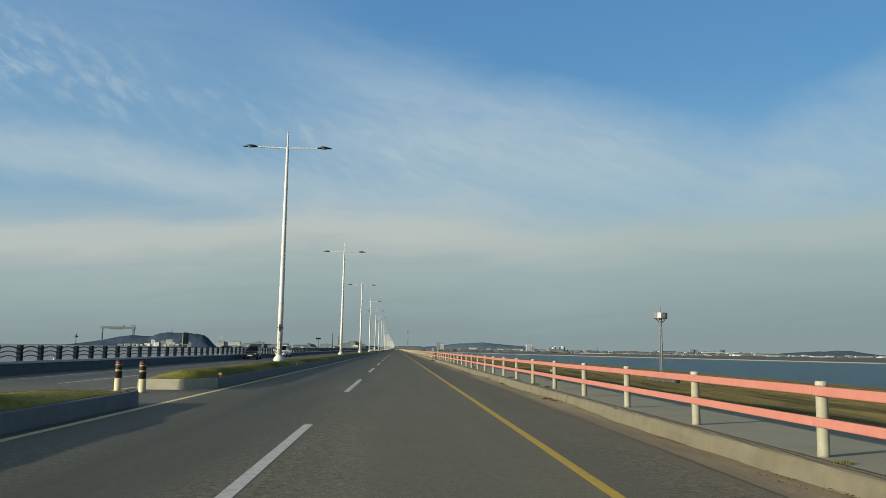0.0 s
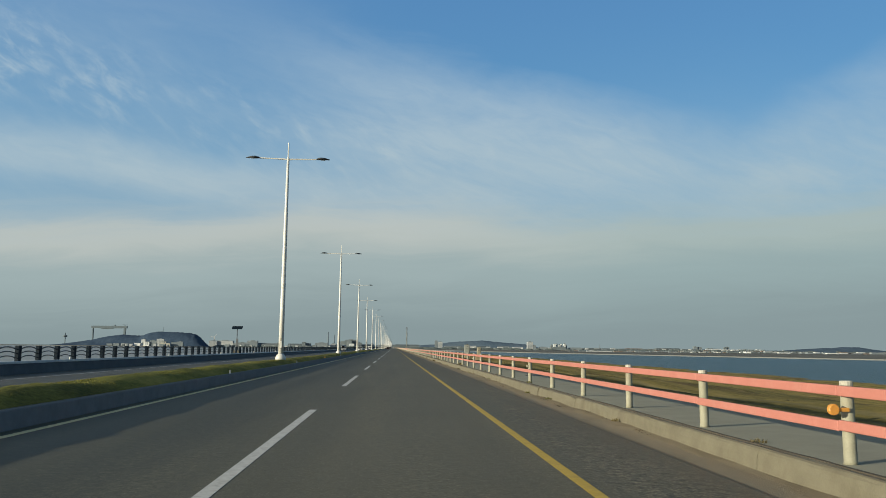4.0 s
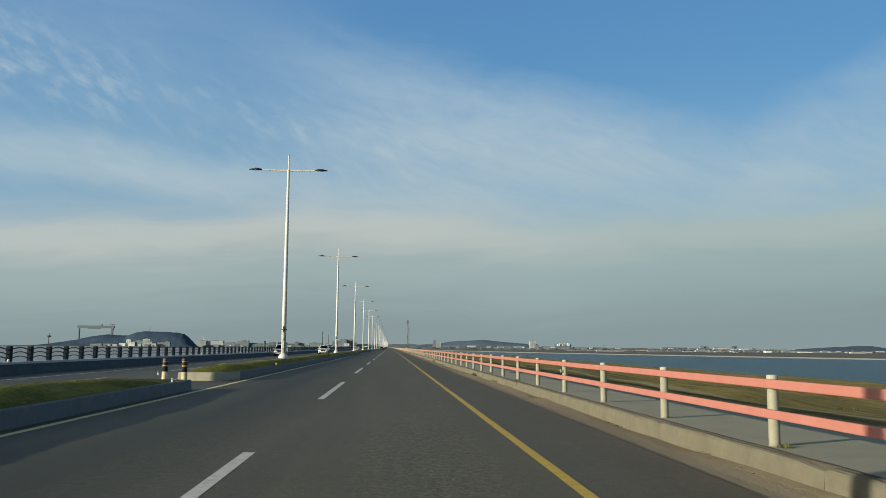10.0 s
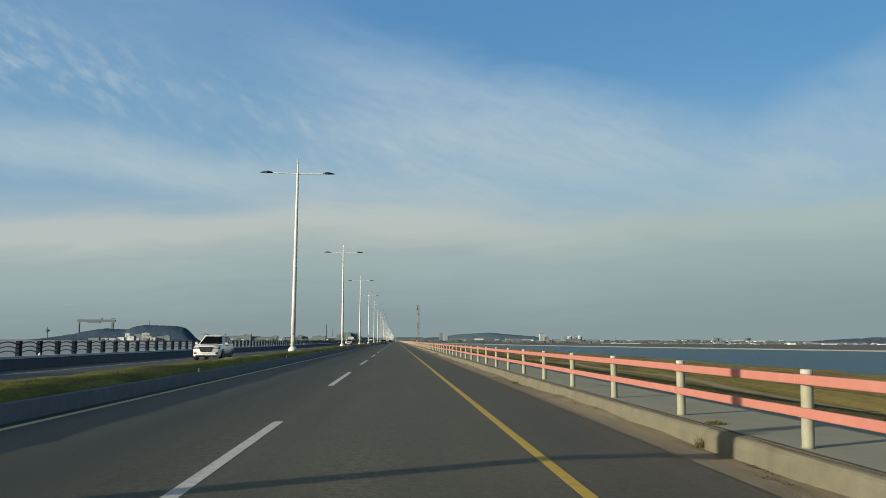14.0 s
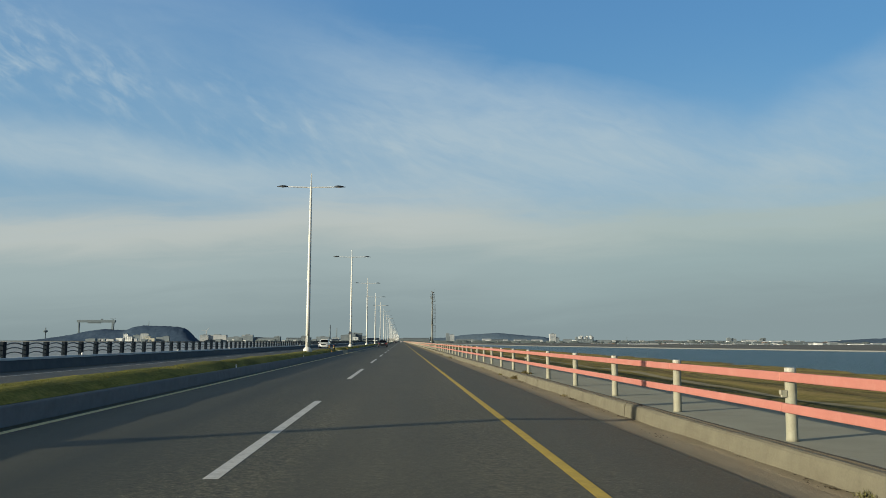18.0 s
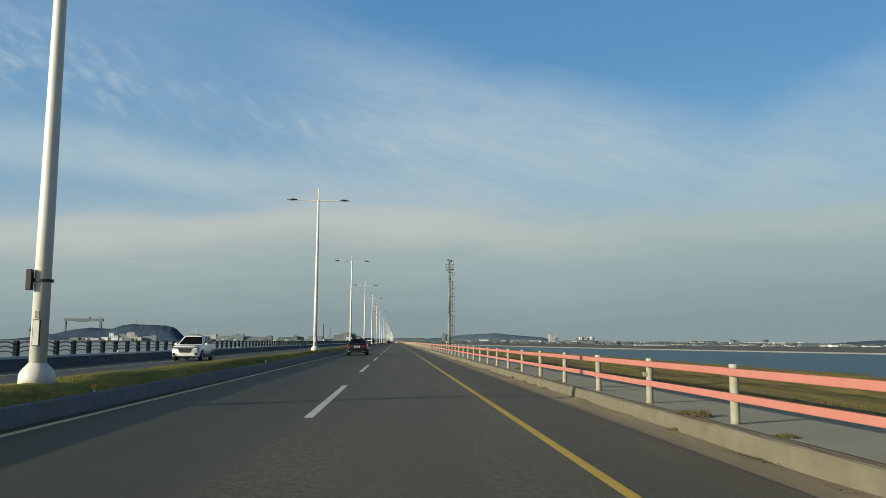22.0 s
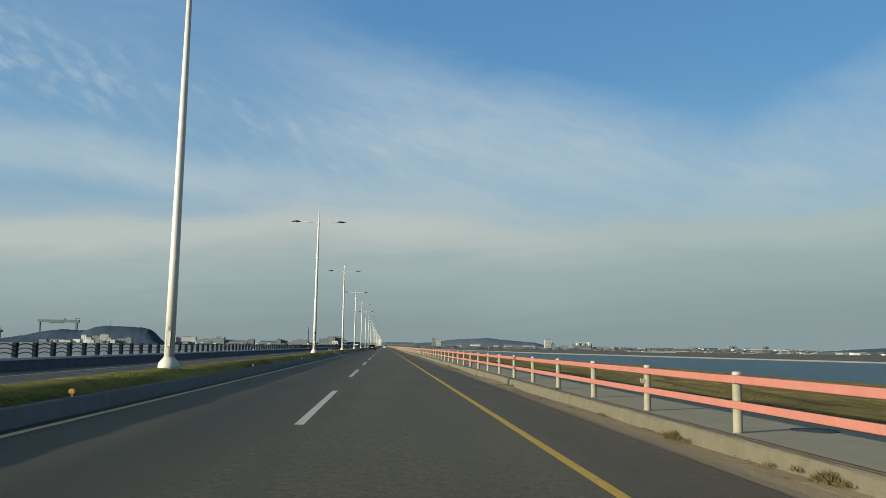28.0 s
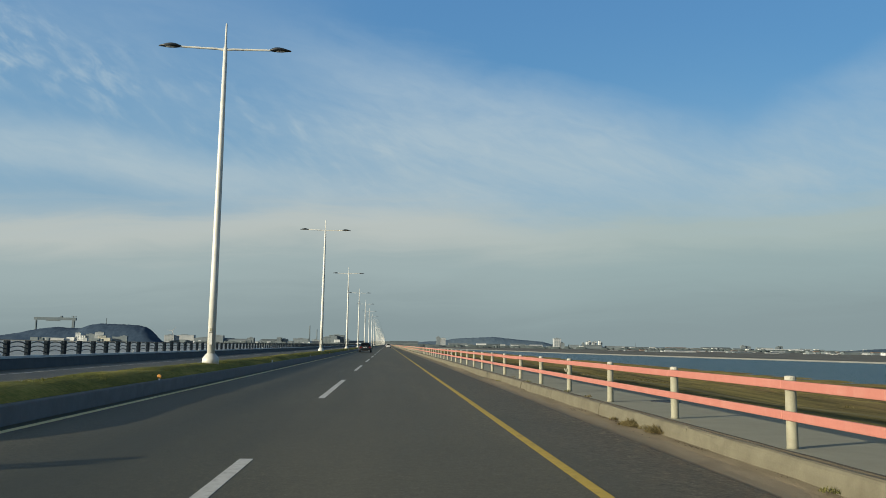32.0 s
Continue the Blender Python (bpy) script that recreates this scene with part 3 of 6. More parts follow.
verge_mesh.polygons.foreach_set("use_smooth", [True] * len(f_verge))
tagged(new("verge_strip", verge_mesh), "dark strip of rough growth edging the walkway", "grass", kind="structure")
tagged(part_ground, "dry yellow-green meadow falling to the water", "grass", kind="structure")

road = empty("road", pose(0, 0, 0), "straight grey asphalt carriageway with painted lines", "road", kind="structure")
bm = bmesh.new()
strip(bm, [(-5.86, -0.05), (-5.85, 0.0), (-3.6, 0.004), (-1.75, 0.006), (0, 0.004), (1.85, 0.0), (2.3, -0.020), (3.54, -0.088), (3.55, -0.17)], steps(Y0, Y1, 20))
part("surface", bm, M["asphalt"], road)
far_road = empty("road_opposite", pose(0, 0, 0), "asphalt carriageway beyond the grass median", "road", kind="structure")
bm = bmesh.new()
strip(bm, [(-18.7, -0.22), (-14, -0.12), (-8.0, 0.0), (-7.95, -0.05)], steps(Y0, Y1, 20))
part("surface", bm, M["asphalt_far"], far_road)
bm = bmesh.new()
strip(bm, [(-8.2, -0.012), (-5.6, -0.004)], steps(Y0, Y1, 20))
part("median_bed", bm, M["asphalt_far"], far_road)


def line_strip(name, x, w, mat, parent, a, b, z):
    bm = bmesh.new()
    ys = steps(a, b, 4.0) if b < 1200 else steps(a, 900, 4.0) + steps(920, b, 40)
    rows = []
    for y in ys:
        j = noise.noise(Vector((x * 3, y * 0.7, 2.0))) * 0.006
        rows.append([bm.verts.new((x + s * w / 2 + j, y, z + d)) for s, d in ((-1, 0), (-0.96, 0.0015), (0.96, 0.0015), (1, 0))])
    for r0, r1 in zip(rows, rows[1:]):
        for i in range(3):
            bm.faces.new((r0[i], r0[i + 1], r1[i + 1], r1[i]))
    return part(name, bm, mat, parent)


line_strip("edge_line", 1.735, 0.13, M["line_yellow"], road, Y0, 2600, 0.004)
line_strip("median_line", -5.53, 0.15, M["line_pale"], road, Y0, 2600, 0.003)
line_strip("median_line", -8.33, 0.13, M["line_pale"], far_road, Y0, 2600, -0.003)
line_strip("edge_line", -15.6, 0.13, M["line_white"], far_road, Y0, 2600, -0.155)
bm = bmesh.new()
box(bm, -0.075, 0.075, 0, 9.82, 0.0, 0.006)
dash_mesh = mesh_of(bm, "lane_dash", M["line_white"])
for k in range(-3, 110):
    share("lane_dash", dash_mesh, road, pose(-1.752, 4.09 + 20 * k, 0.003))
    share("lane_dash", dash_mesh, far_road, pose(-12.0, 9.0 + 20 * k, -0.085))

# right-hand gutter, walkway
def sand(y):
    """Height of the sand drifted against the kerb."""
    n = 0.5 + 0.9 * noise.noise(Vector((1.0, y * 0.11, 3.0))) + 0.35 * noise.noise(Vector((2.0, y * 0.55, 6.0)))
    return 0.10 * min(1.0, max(0.0, n))


bm = bmesh.new()
rows = []
for y in steps(Y0, -2, 4.0) + steps(-1, 880, 0.5) + steps(885, Y1, 20):
    f = sand(y)
    e = 0.02 * noise.noise(Vector((0, y * 0.35, 9.0))) + 0.012 * noise.noise(Vector((3, y * 1.7, 9.0)))
    rows.append([bm.verts.new(v) for v in ((3.50, y, -0.2), (3.52 + e, y, -0.102), (3.85, y, -0.128 + 0.1 * f), (4.12 + e, y, -0.150 + 0.45 * f), (4.37, y, -0.168 + f), (4.39, y, -0.25))])
for r0, r1 in zip(rows, rows[1:]):
    for i in range(5):
        bm.faces.new((r0[i], r0[i + 1], r1[i + 1], r1[i]))
tagged(part("gutter", bm, M["gutter"]), "dusty concrete gutter along the kerb", "gutter", kind="structure")
pavement = empty("pavement", pose(0, 0, 0), "grey concrete walkway behind the kerb", "walkway", kind="structure")
bm = bmesh.new()
strip(bm, [(4.575, -0.1), (4.58, 0.124), (6.70, 0.122), (6.72, -0.2)], steps(Y0, Y1, 40))
part("slab", bm, M["walk"], pavement)
M["soil"] = worn("dark_joint_soil", (0.090, 0.076, 0.055), (0.055, 0.046, 0.034), 9.0, 0.95, 60.0, 0.01)
bm = bmesh.new()
rows = []
for y in steps(Y0, -4, 20) + steps(-3, 880, 0.3) + steps(890, Y1, 30):
    n0, n1 = noise.noise(Vector((7.0, y * 1.3, 2.0))), noise.noise(Vector((9.0, y * 0.5, 4.0)))
    rows.append([bm.verts.new(v) for v in ((4.497 + 0.012 * n0, y, 0.05), (4.50 + 0.012 * n0, y, 0.132 + 0.008 * n0), (4.54, y, 0.134 + 0.008 * n1), (4.57 + 0.015 * n1, y, 0.130 + 0.008 * n0), (4.60 + 0.03 * n1 + 0.02 * n0, y, 0.115))])
for r0, r1 in zip(rows, rows[1:]):
    for i in range(4):
        bm.faces.new((r0[i], r0[i + 1], r1[i + 1], r1[i]))
part("soil_joint", bm, M["soil"], pavement)


# ================= street lamps in the median =================
def build_lamp(at):
    lamp = empty("street_lamp", at, "tall white double-arm street lamp on the grass median", "street lamp", "street lamps")
    bm = bmesh.new()
    lathe(bm, [(0.31, -0.15), (0.31, 0.015), (0.302, 0.06), (0.275, 0.115), (0.235, 0.165), (0.195, 0.208), (0.168, 0.24), (0.154, 0.255)], 20)
    part("base_cover", bm, M["lamp_white"], lamp, "round white skirt", True)
    bm = bmesh.new()
    lathe(bm, [(0.15, 0.22), (0.142, 3.0), (0.112, 8.0), (0.078, 12.1), (0.045, 12.12), (0.035, 13.05), (0.02, 13.1)], 16)
    part("pole", bm, M["lamp_white"], lamp, smooth=True)
    bm = bmesh.new()
    box(bm, -0.066, 0.066, -0.156, -0.12, 0.56, 1.04, 0.004)
    frame_ = part("door_frame", bm, M["bolt"], lamp, "dark rim of the service door")
    bm = bmesh.new()
    box(bm, -0.054, 0.054, -0.164, -0.15, 0.575, 1.025, 0.005)
    part("service_door", bm, M["lamp_white"], frame_)
    bm = bmesh.new()
    box(bm, -0.04, 0.04, -0.162, -0.12, 1.07, 1.19, 0.004)
    part("label_plate", bm, M["post"], lamp)
    for s in (-1, 1):
        bm = bmesh.new()
        tube(bm, [(s * 0.04, 0, 12.02), (s * 0.3, 0, 12.05), (s * 1.75, 0, 12.08)], [0.05, 0.045, 0.038], 8)
        part("arm", bm, M["lamp_white"], lamp, smooth=False)
        bm = bmesh.new()
        rings = []
        for i in range(9):
            a = i / 8
            w = 0.17 * math.sin(math.pi * min(0.97, max(0.05, a ** 0.8))) + 0.015
            c = Vector((s * (1.70 + 0.84 * a), 0, 12.085))
            up, dn = 0.11 * math.sin(math.pi * min(0.98, max(0.06, a ** 0.75))) + 0.012, 0.03
            ringv = []
            for j in range(12):
                t = 2 * math.pi * j / 12
                ringv.append(bm.verts.new((c.x, w * math.cos(t), c.z + (up if math.sin(t) > 0 else dn) * math.sin(t))))
            rings.append(ringv)
        skin(bm, rings)
        head = part("lamp_head", bm, M["lamp_head"], lamp, "flat teardrop lamp head", True)
        bm = bmesh.new()
        lathe(bm, [(0.0001, -0.03), (0.07, -0.025), (0.10, 0.0)], 12)
        part("lens", bm, M["white_plastic"], head, at=pose(s * 2.12, 0, 12.062) @ Matrix.Diagonal((1.9, 1, 1, 1)))
    return lamp


lamp_z = 0.60
first = build_lamp(pose(LAMP_X, LAMP_Y, lamp_z))
lamps = [first]
rl = random.Random(11)
for k in range(-2, 54):
    if k != 0:
        lamps.append(copy_thing(first, pose(LAMP_X, LAMP_Y + LAMP_STEP * k, lamp_z, rl.gauss(0, 0.15), rl.gauss(0, 0.2), rl.gauss(0, 1.5) + (6.5 if k == 6 else 0))))

# ================= pink guard rail =================
guard = empty("guard_rail", pose(0, 0, 0), "two-plank pink guard rail on cream posts", "guard rail")
POST_X, POST_Y, POST_STEP, WALK_Z = 4.72, 9.31, 4.005, 0.125
bm = bmesh.new()
lathe(bm, [(0.074, 0.0), (0.069, 0.04), (0.067, 0.818), (0.067, 0.826)], 14)
post_mesh = mesh_of(bm, "post", M["post"], True)
bm = bmesh.new()
lathe(bm, [(0.0685, 0.828), (0.0690, 0.866), (0.064, 0.876), (0.04, 0.880)], 14)
cap_mesh = mesh_of(bm, "post_cap", M["post_cap"])
bm = bmesh.new()
box(bm, -0.022, 0.022, 0.0, 4.0, 0.0, 0.112, 0.014, 2)
plank_mesh = mesh_of(bm, "plank", M["rail"])
bm = bmesh.new()
box(bm, -0.03, 0.05, -0.045, 0.045, 0.0, 0.06, 0.008)
bracket_mesh = mesh_of(bm, "bracket", M["post"])
rg = random.Random(8)
for k in range(-6, 240):
    y = POST_Y + POST_STEP * k
    post = share("post", post_mesh, guard, pose(POST_X, y, WALK_Z - 0.005, rg.gauss(0, 0.4), rg.gauss(0, 0.4), rg.random() * 360))
    cap = new("cap", cap_mesh)
    cap.parent = post
    for z in (0.470, 0.835):
        share("plank", plank_mesh, guard, pose(POST_X - 0.10, y, z + rg.gauss(0, 0.003), 0, rg.gauss(0, 0.8), 0))
    if k < 200:
        share("bracket", bracket_mesh, guard, pose(POST_X - 0.072, y, 0.498))
bm = bmesh.new()
for k in range(240, 640):
    y = POST_Y + POST_STEP * k
    box(bm, POST_X - 0.085, POST_X + 0.085, y - 0.08, y + 0.08, 0.1, 1.0)
tagged(part("far_posts", bm, M["post"], guard), kind="stuff")
bm = bmesh.new()
for z in (0.470, 0.835):
    box(bm, POST_X - 0.137, POST_X - 0.093, POST_Y + 961.2, POST_Y + 2560, z, z + 0.112)
part("far_planks", bm, M["rail"], guard)

# ================= sea wall with its fence =================
wall = empty("sea_wall", pose(0, 0, 0), "low grey concrete wall with pale coping", "wall", kind="structure")
bm = bmesh.new()
strip(bm, [(-19.15, -0.6), (-19.05, 0.30), (-18.56, 0.30), (-18.48, -0.3)], steps(Y0, Y1, 20), True)
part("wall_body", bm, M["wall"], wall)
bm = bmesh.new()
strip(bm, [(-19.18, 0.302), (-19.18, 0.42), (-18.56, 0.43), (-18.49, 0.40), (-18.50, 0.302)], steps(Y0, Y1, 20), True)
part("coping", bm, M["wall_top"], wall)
fence = empty("fence", pose(0, 0, 0), "dark teal metal fence with arched bars on the wall", "fence")
F_STEP, F_X = 2.324, -18.80
bm = bmesh.new()
box(bm, -0.10, 0.10, -0.16, -0.012, 0.0, 0.77, 0.012)
box(bm, -0.10, 0.10, 0.012, 0.16, 0.0, 0.77, 0.012)
box(bm, -0.045, 0.045, -0.03, 0.03, 0.02, 0.74)
fpost_mesh = mesh_of(bm, "fence_post", M["fence"])
bar_meshes = []
for z0, r in ((0.14, 0.028), (0.36, 0.028), (0.58, 0.034)):
    bm = bmesh.new()
    tube(bm, [(0, 0.14 + (F_STEP - 0.28) * i / 8, z0 + 0.13 * math.sin(math.pi * i / 8)) for i in range(9)], r, 6)
    bar_meshes.append(mesh_of(bm, "arched_bar", M["fence_bar"]))
f0 = -0.995 + 2.324 * 4
for k in range(8, 440):
    y = f0 + F_STEP * k
    share("fence_post", fpost_mesh, fence, pose(F_X, y, 0.42))
    for me in bar_meshes if k < 90 else ():
        share("arched_bar", me, fence, pose(F_X, y, 0.42))
bm = bmesh.new()
for k in range(90, 440):
    y = f0 + F_STEP * k
    for z0, r in ((0.56, 0.028), (0.78, 0.028), (1.00, 0.034)):
        tube(bm, [(F_X, y + 0.14 + (F_STEP - 0.28) * i / 6, z0 + 0.13 * math.sin(math.pi * i / 6)) for i in range(7)], r, 5)
tagged(part("arched_lattice", bm, M["fence_bar"], fence), kind="stuff")
bm = bmesh.new()
for k in range(440, 900):
    y = f0 + F_STEP * k
    box(bm, F_X - 0.05, F_X + 0.05, y - 0.14, y + 0.14, 0.42, 1.19)
    for z0 in (0.66, 0.89, 1.12):
        box(bm, F_X - 0.03, F_X + 0.03, y, y + F_STEP, z0, z0 + 0.06)
tagged(part("far_fence", bm, M["fence"], fence), kind="stuff")

# ================= grass median =================
def island_outline(a, b):
    """Plan of an island from a to b: a square end at b and a nose at a with one rounded corner."""
    x0, x1, r = -7.95, -5.85, 1.0
    pts = [(x0, a), (x0 + 0.4, a), (x0 + 0.8, a)]
    pts += [(x1 - r + r * math.sin(t), a + 1.9 * r - 1.9 * r * math.cos(t)) for t in [math.pi * i / 48 for i in range(25)]]
    pts += [(x1, y) for y in steps(a + 2.31, b, 10)[1:]]
    pts += [(x0, y) for y in steps(a + 2.31, b, 10)[:0:-1]]
    return pts


NOSE = [(0.0, -0.05), (0.015, 0.285), (0.035, 0.305), (0.16, 0.305), (0.165, 0.2)]
# paler and creamier than the kerb along the island's sides
M["nose"] = worn("pale_cream_nose_kerb", (0.40, 0.385, 0.30), (0.31, 0.30, 0.235), 3.0, 0.85, 45.0, 0.004, dirt=(0.17, 0.16, 0.13), dirt_scale=2.2, dirt_amt=0.6)


def build_island(a, b, near):
    isl = empty("median", pose(0, 0, 0), "grass-covered median island edged with concrete kerb", "median", "median islands", "structure")
    pts = island_outline(a, b)
    ctr = -6.9
    bm = bmesh.new()
    n = len(pts)

    def inset(p, d):
        x, y = p
        return (x + (d if x < ctr else -d) * min(1.0, abs(x - ctr) / 0.6), min(max(y, a + d), b - d))
    loops = [[bm.verts.new((*p, -0.05)) for p in pts], [bm.verts.new((*inset(p, 0.015), 0.285)) for p in pts],
             [bm.verts.new((*inset(p, 0.035), 0.305)) for p in pts], [bm.verts.new((*inset(p, 0.16), 0.305)) for p in pts], [bm.verts.new((*inset(p, 0.165), 0.2)) for p in pts]]
    for l0, l1 in zip(loops, loops[1:]):
        for i in range(23, n):
            bm.faces.new((l0[i], l0[(i + 1) % n], l1[(i + 1) % n], l1[i]))
    part("kerb", bm, M["median_kerb"], isl)
    bm = bmesh.new()
    for l0, l1 in zip(NOSE, NOSE[1:]):
        r0 = [bm.verts.new((*inset(p, l0[0]), l0[1])) for p in pts[:24]]
        r1 = [bm.verts.new((*inset(p, l1[0]), l1[1])) for p in pts[:24]]
        for i in range(23):
            bm.faces.new((r0[i], r0[i + 1], r1[i + 1], r1[i]))
    part("nose_kerb", bm, M["nose"], isl, "pale kerb round the nose of the island")
    bm = bmesh.new()
    ys = steps(a + 0.2, b - 0.17, 0.5 if near else 5.0)
    rows = []
    for y in ys:
        e = min(1.0, max(0.0, (y - a) / 2.31))
        half = 0.90 * math.sqrt(max(0.02, 1 - (1 - e) ** 2))
        end = min(1.0, (y - a - 0.2) / 1.1, (b - 0.17 - y) / 5.0)
        row = []
        for s in (-1, -0.8, -0.5, -0.2, 0.1, 0.4, 0.7, 1):
            h = 0.312 + (0.205 * (1 - abs(s) ** 2.4) + 0.06 * (1 - s * s) * noise.noise(Vector((s * 2, y * 0.6, a)))) * end + 0.035 * min(1.0, end * 4) * (1.1 - s * s) * noise.noise(Vector((s * 5, y * 2.5, 3.0)))
            row.append(bm.verts.new((ctr + s * (half if s > 0 else 0.88), y, h)))
        rows.append(row)
    for r0, r1 in zip(rows, rows[1:]):
        for i in range(7):
            bm.faces.new((r0[i], r0[i + 1], r1[i + 1], r1[i]))
    part("turf", bm, M["median_grass"], isl, smooth=True)


islands = []
a = -225.5
while a < 2700:
    b = a + GAP_STEP - (GAP_B - GAP_A)
    build_island(a, b, a < 900)
    islands.append((a, b))
    a += GAP_STEP

# ================= kerb blocks along the walkway =================
kerb = empty("kerb", pose(0, 0, 0), "weathered concrete kerb blocks with dirty joints", "kerb", kind="structure")
KERB_PROFILE = [(4.325, -0.24), (4.335, 0.0), (4.355, 0.085), (4.375, 0.112), (4.41, 0.126), (4.49, 0.125), (4.508, 0.112), (4.512, -0.2)]
kerb_meshes = []
for v in range(6):
    bm = bmesh.new()
    rv = random.Random(v)
    L, n = 4.99, 9
    rows = []
    for i in range(n):
        y = 0.002 + (L + 0.002) * i / (n - 1)
        rows.append([bm.verts.new((x + (rv.gauss(0, 0.004) if 1 <= j <= 4 else 0), y + (0.05 if v == 1 and i == 0 and j in (2, 3, 4) else 0), z + (rv.gauss(0, 0.003) if 2 <= j <= 5 else 0) - (0.03 if v in (1, 4) and i == 0 and j in (2, 3, 4) else 0)))
                     for j, (x, z) in enumerate(KERB_PROFILE)])
    k = len(KERB_PROFILE)
    for r0, r1 in zip(rows, rows[1:]):
        for i in range(k):
            bm.faces.new((r0[i], r0[(i + 1) % k], r1[(i + 1) % k], r1[i]))
    bm.faces.new(rows[0])
    bm.faces.new(rows[-1][::-1])
    kerb_meshes.append(mesh_of(bm, "kerb_block", M["concrete"]))
rk = random.Random(21)
for k in range(160):
    share("kerb_block", kerb_meshes[rk.choice((0, 0, 2, 2, 3, 3, 3, 5, 5, 0, 2, 1, 4))], kerb,
          pose(rk.gauss(0, 0.006), -8.2 + 5.0 * k, rk.gauss(0, 0.003), 0, 0, rk.gauss(0, 0.06)))
for a, b in ((Y0, -8.0), (792.0, 2600.0)):
    bm = bmesh.new()
    strip(bm, KERB_PROFILE, steps(a, b, 20), True)
    part("far_kerb", bm, M["concrete"], kerb)

# dark round covers set in the walkway, one for each lamp
M["cover"] = worn("dark_iron_cover", (0.055, 0.06, 0.065), (0.03, 0.033, 0.036), 9.0, 0.6, 50.0, 0.003, metal=0.3)
bm = bmesh.new()
lathe(bm, [(0.345, 0.0), (0.345, 0.012), (0.325, 0.016), (0.315, 0.010), (0.02, 0.010)], 28)
cover_mesh = mesh_of(bm, "manhole_cover", M["cover"])
for k in range(0, 18):
    ob = new("manhole_cover", cover_mesh)
    ob.matrix_basis = pose(6.05, 32.5 + 50 * k, 0.122)
    tagged(ob, "round dark iron cover set in the walkway", "manhole cover", "manhole covers")

# ================= bollards in the median gaps =================
M["boll_black"] = worn("black_rubber_bollard", (0.03, 0.028, 0.036), (0.018, 0.018, 0.022), 8.0, 0.6, 60.0, 0.001)
M["boll_red"] = worn("faded_dark_red_band", (0.30, 0.07, 0.05), (0.22, 0.05, 0.04), 8.0, 0.55, 60.0, 0.0)
M["boll_yellow"] = worn("yellow_reflective_band", (0.46, 0.33, 0.09), (0.38, 0.27, 0.07), 8.0, 0.45, 60.0, 0.0)
M["boll_cream"] = worn("cream_bollard_foot", (0.60, 0.52, 0.33), (0.50, 0.43, 0.27), 6.0, 0.6, 60.0, 0.001, dirt=(0.2, 0.17, 0.12), dirt_scale=5.0)


def build_bollard(at):
    b = empty("bollard", at, "round black and yellow banded bollard with cream foot", "bollard", "bollards in the median gaps")
    for name, mat, prof in (("foot", "boll_cream", [(0.105, 0), (0.10, 0.02), (0.10, 0.36)]), ("body", "boll_black", [(0.095, 0.35), (0.095, 0.80), (0.08, 0.84), (0.03, 0.85)]),
                            ("band", "boll_yellow", [(0.098, 0.54), (0.099, 0.59)]), ("band", "boll_yellow", [(0.098, 0.70), (0.099, 0.73)]), ("band", "boll_red", [(0.098, 0.76), (0.098, 0.79)])):
        bm = bmesh.new()
        lathe(bm, [(r, z * 1.02) for r, z in prof], 16)
        part(name, bm, M[mat], b, smooth=True)
    return b


boll = build_bollard(pose(-8.08, 23.25, 0.0))
copy_thing(boll, pose(-7.28, 22.85, 0.0, 1.2, -0.8, 0))
for k, left, right in ((1, (-8.08, 23.25), (-7.28, 22.85)), (2, (-7.55, 21.8), (-7.02, 21.3)), (3, (-7.18, 21.5), (-6.88, 21.9)), (4, (-8.0, 22.5), (-7.3, 22.2))):
    copy_thing(boll, pose(left[0], left[1] + 250 * k, 0.0, 0, 1.0, 0))
    copy_thing(boll, pose(right[0], right[1] + 250 * k, 0.0, 1.2, -0.8, 0))

# ================= small reflectors =================
def build_delineator(at, mat, label):
    k_ = 1.0 if mat == "orange" else 0.5
    d = empty("reflector", at, label, "road reflector", "reflectors along the road")
    bm = bmesh.new()
    box(bm, -0.02, 0.02, -0.01, 0.01, 0, 0.07, 0.004)
    part("stalk", bm, M["white_plastic"], d)
    bm = bmesh.new()
    skin(bm, [ring(bm, (0, y, 0.095), r * k_, (0, 1, 0), 12) for y, r in ((-0.024, 0.045), (-0.018, 0.055), (0.018, 0.055), (0.024, 0.045))])
    part("disc", bm, M[mat], d)
    return d


d_orange = build_delineator(pose(-5.95, 26.5, 0.305), "orange", "round orange reflector on the median kerb")
d_white = build_delineator(pose(-5.95, 46.5, 0.305), "galv", "round pale grey reflector on the median kerb")
for k in [2] + list(range(4, 70)):
    copy_thing(d_orange if k in (2, 7, 13, 16, 24, 25, 26, 31, 32, 33, 38, 41, 44) else d_white, pose(-5.95, 26.5 + 19.975 * k, 0.305, 0, 0, (k * 37) % 13 - 6))
for k in range(0, 40):
    copy_thing(d_white, pose(-7.82, 31.5 + 20 * k, 0.305, 0, 0, (k * 29) % 17 - 8))
for y in (85.75, 105.8):
    bm = bmesh.new()
    skin(bm, [ring(bm, (0, s, 0), r, (0, 1, 0), 12) for s, r in ((-0.03, 0.05), (-0.02, 0.06), (0.02, 0.06), (0.03, 0.05))])
    box(bm, 0.05, 0.17, -0.01, 0.01, -0.02, 0.02)
    ob = part("rail_reflector", bm, M["orange"], at=pose(POST_X - 0.22, POST_Y + POST_STEP * round((y - POST_Y) / POST_STEP) - 0.1, 0.70))
    tagged(ob, "round orange reflector fixed to a rail post", "road reflector", "reflectors on the guard rail")
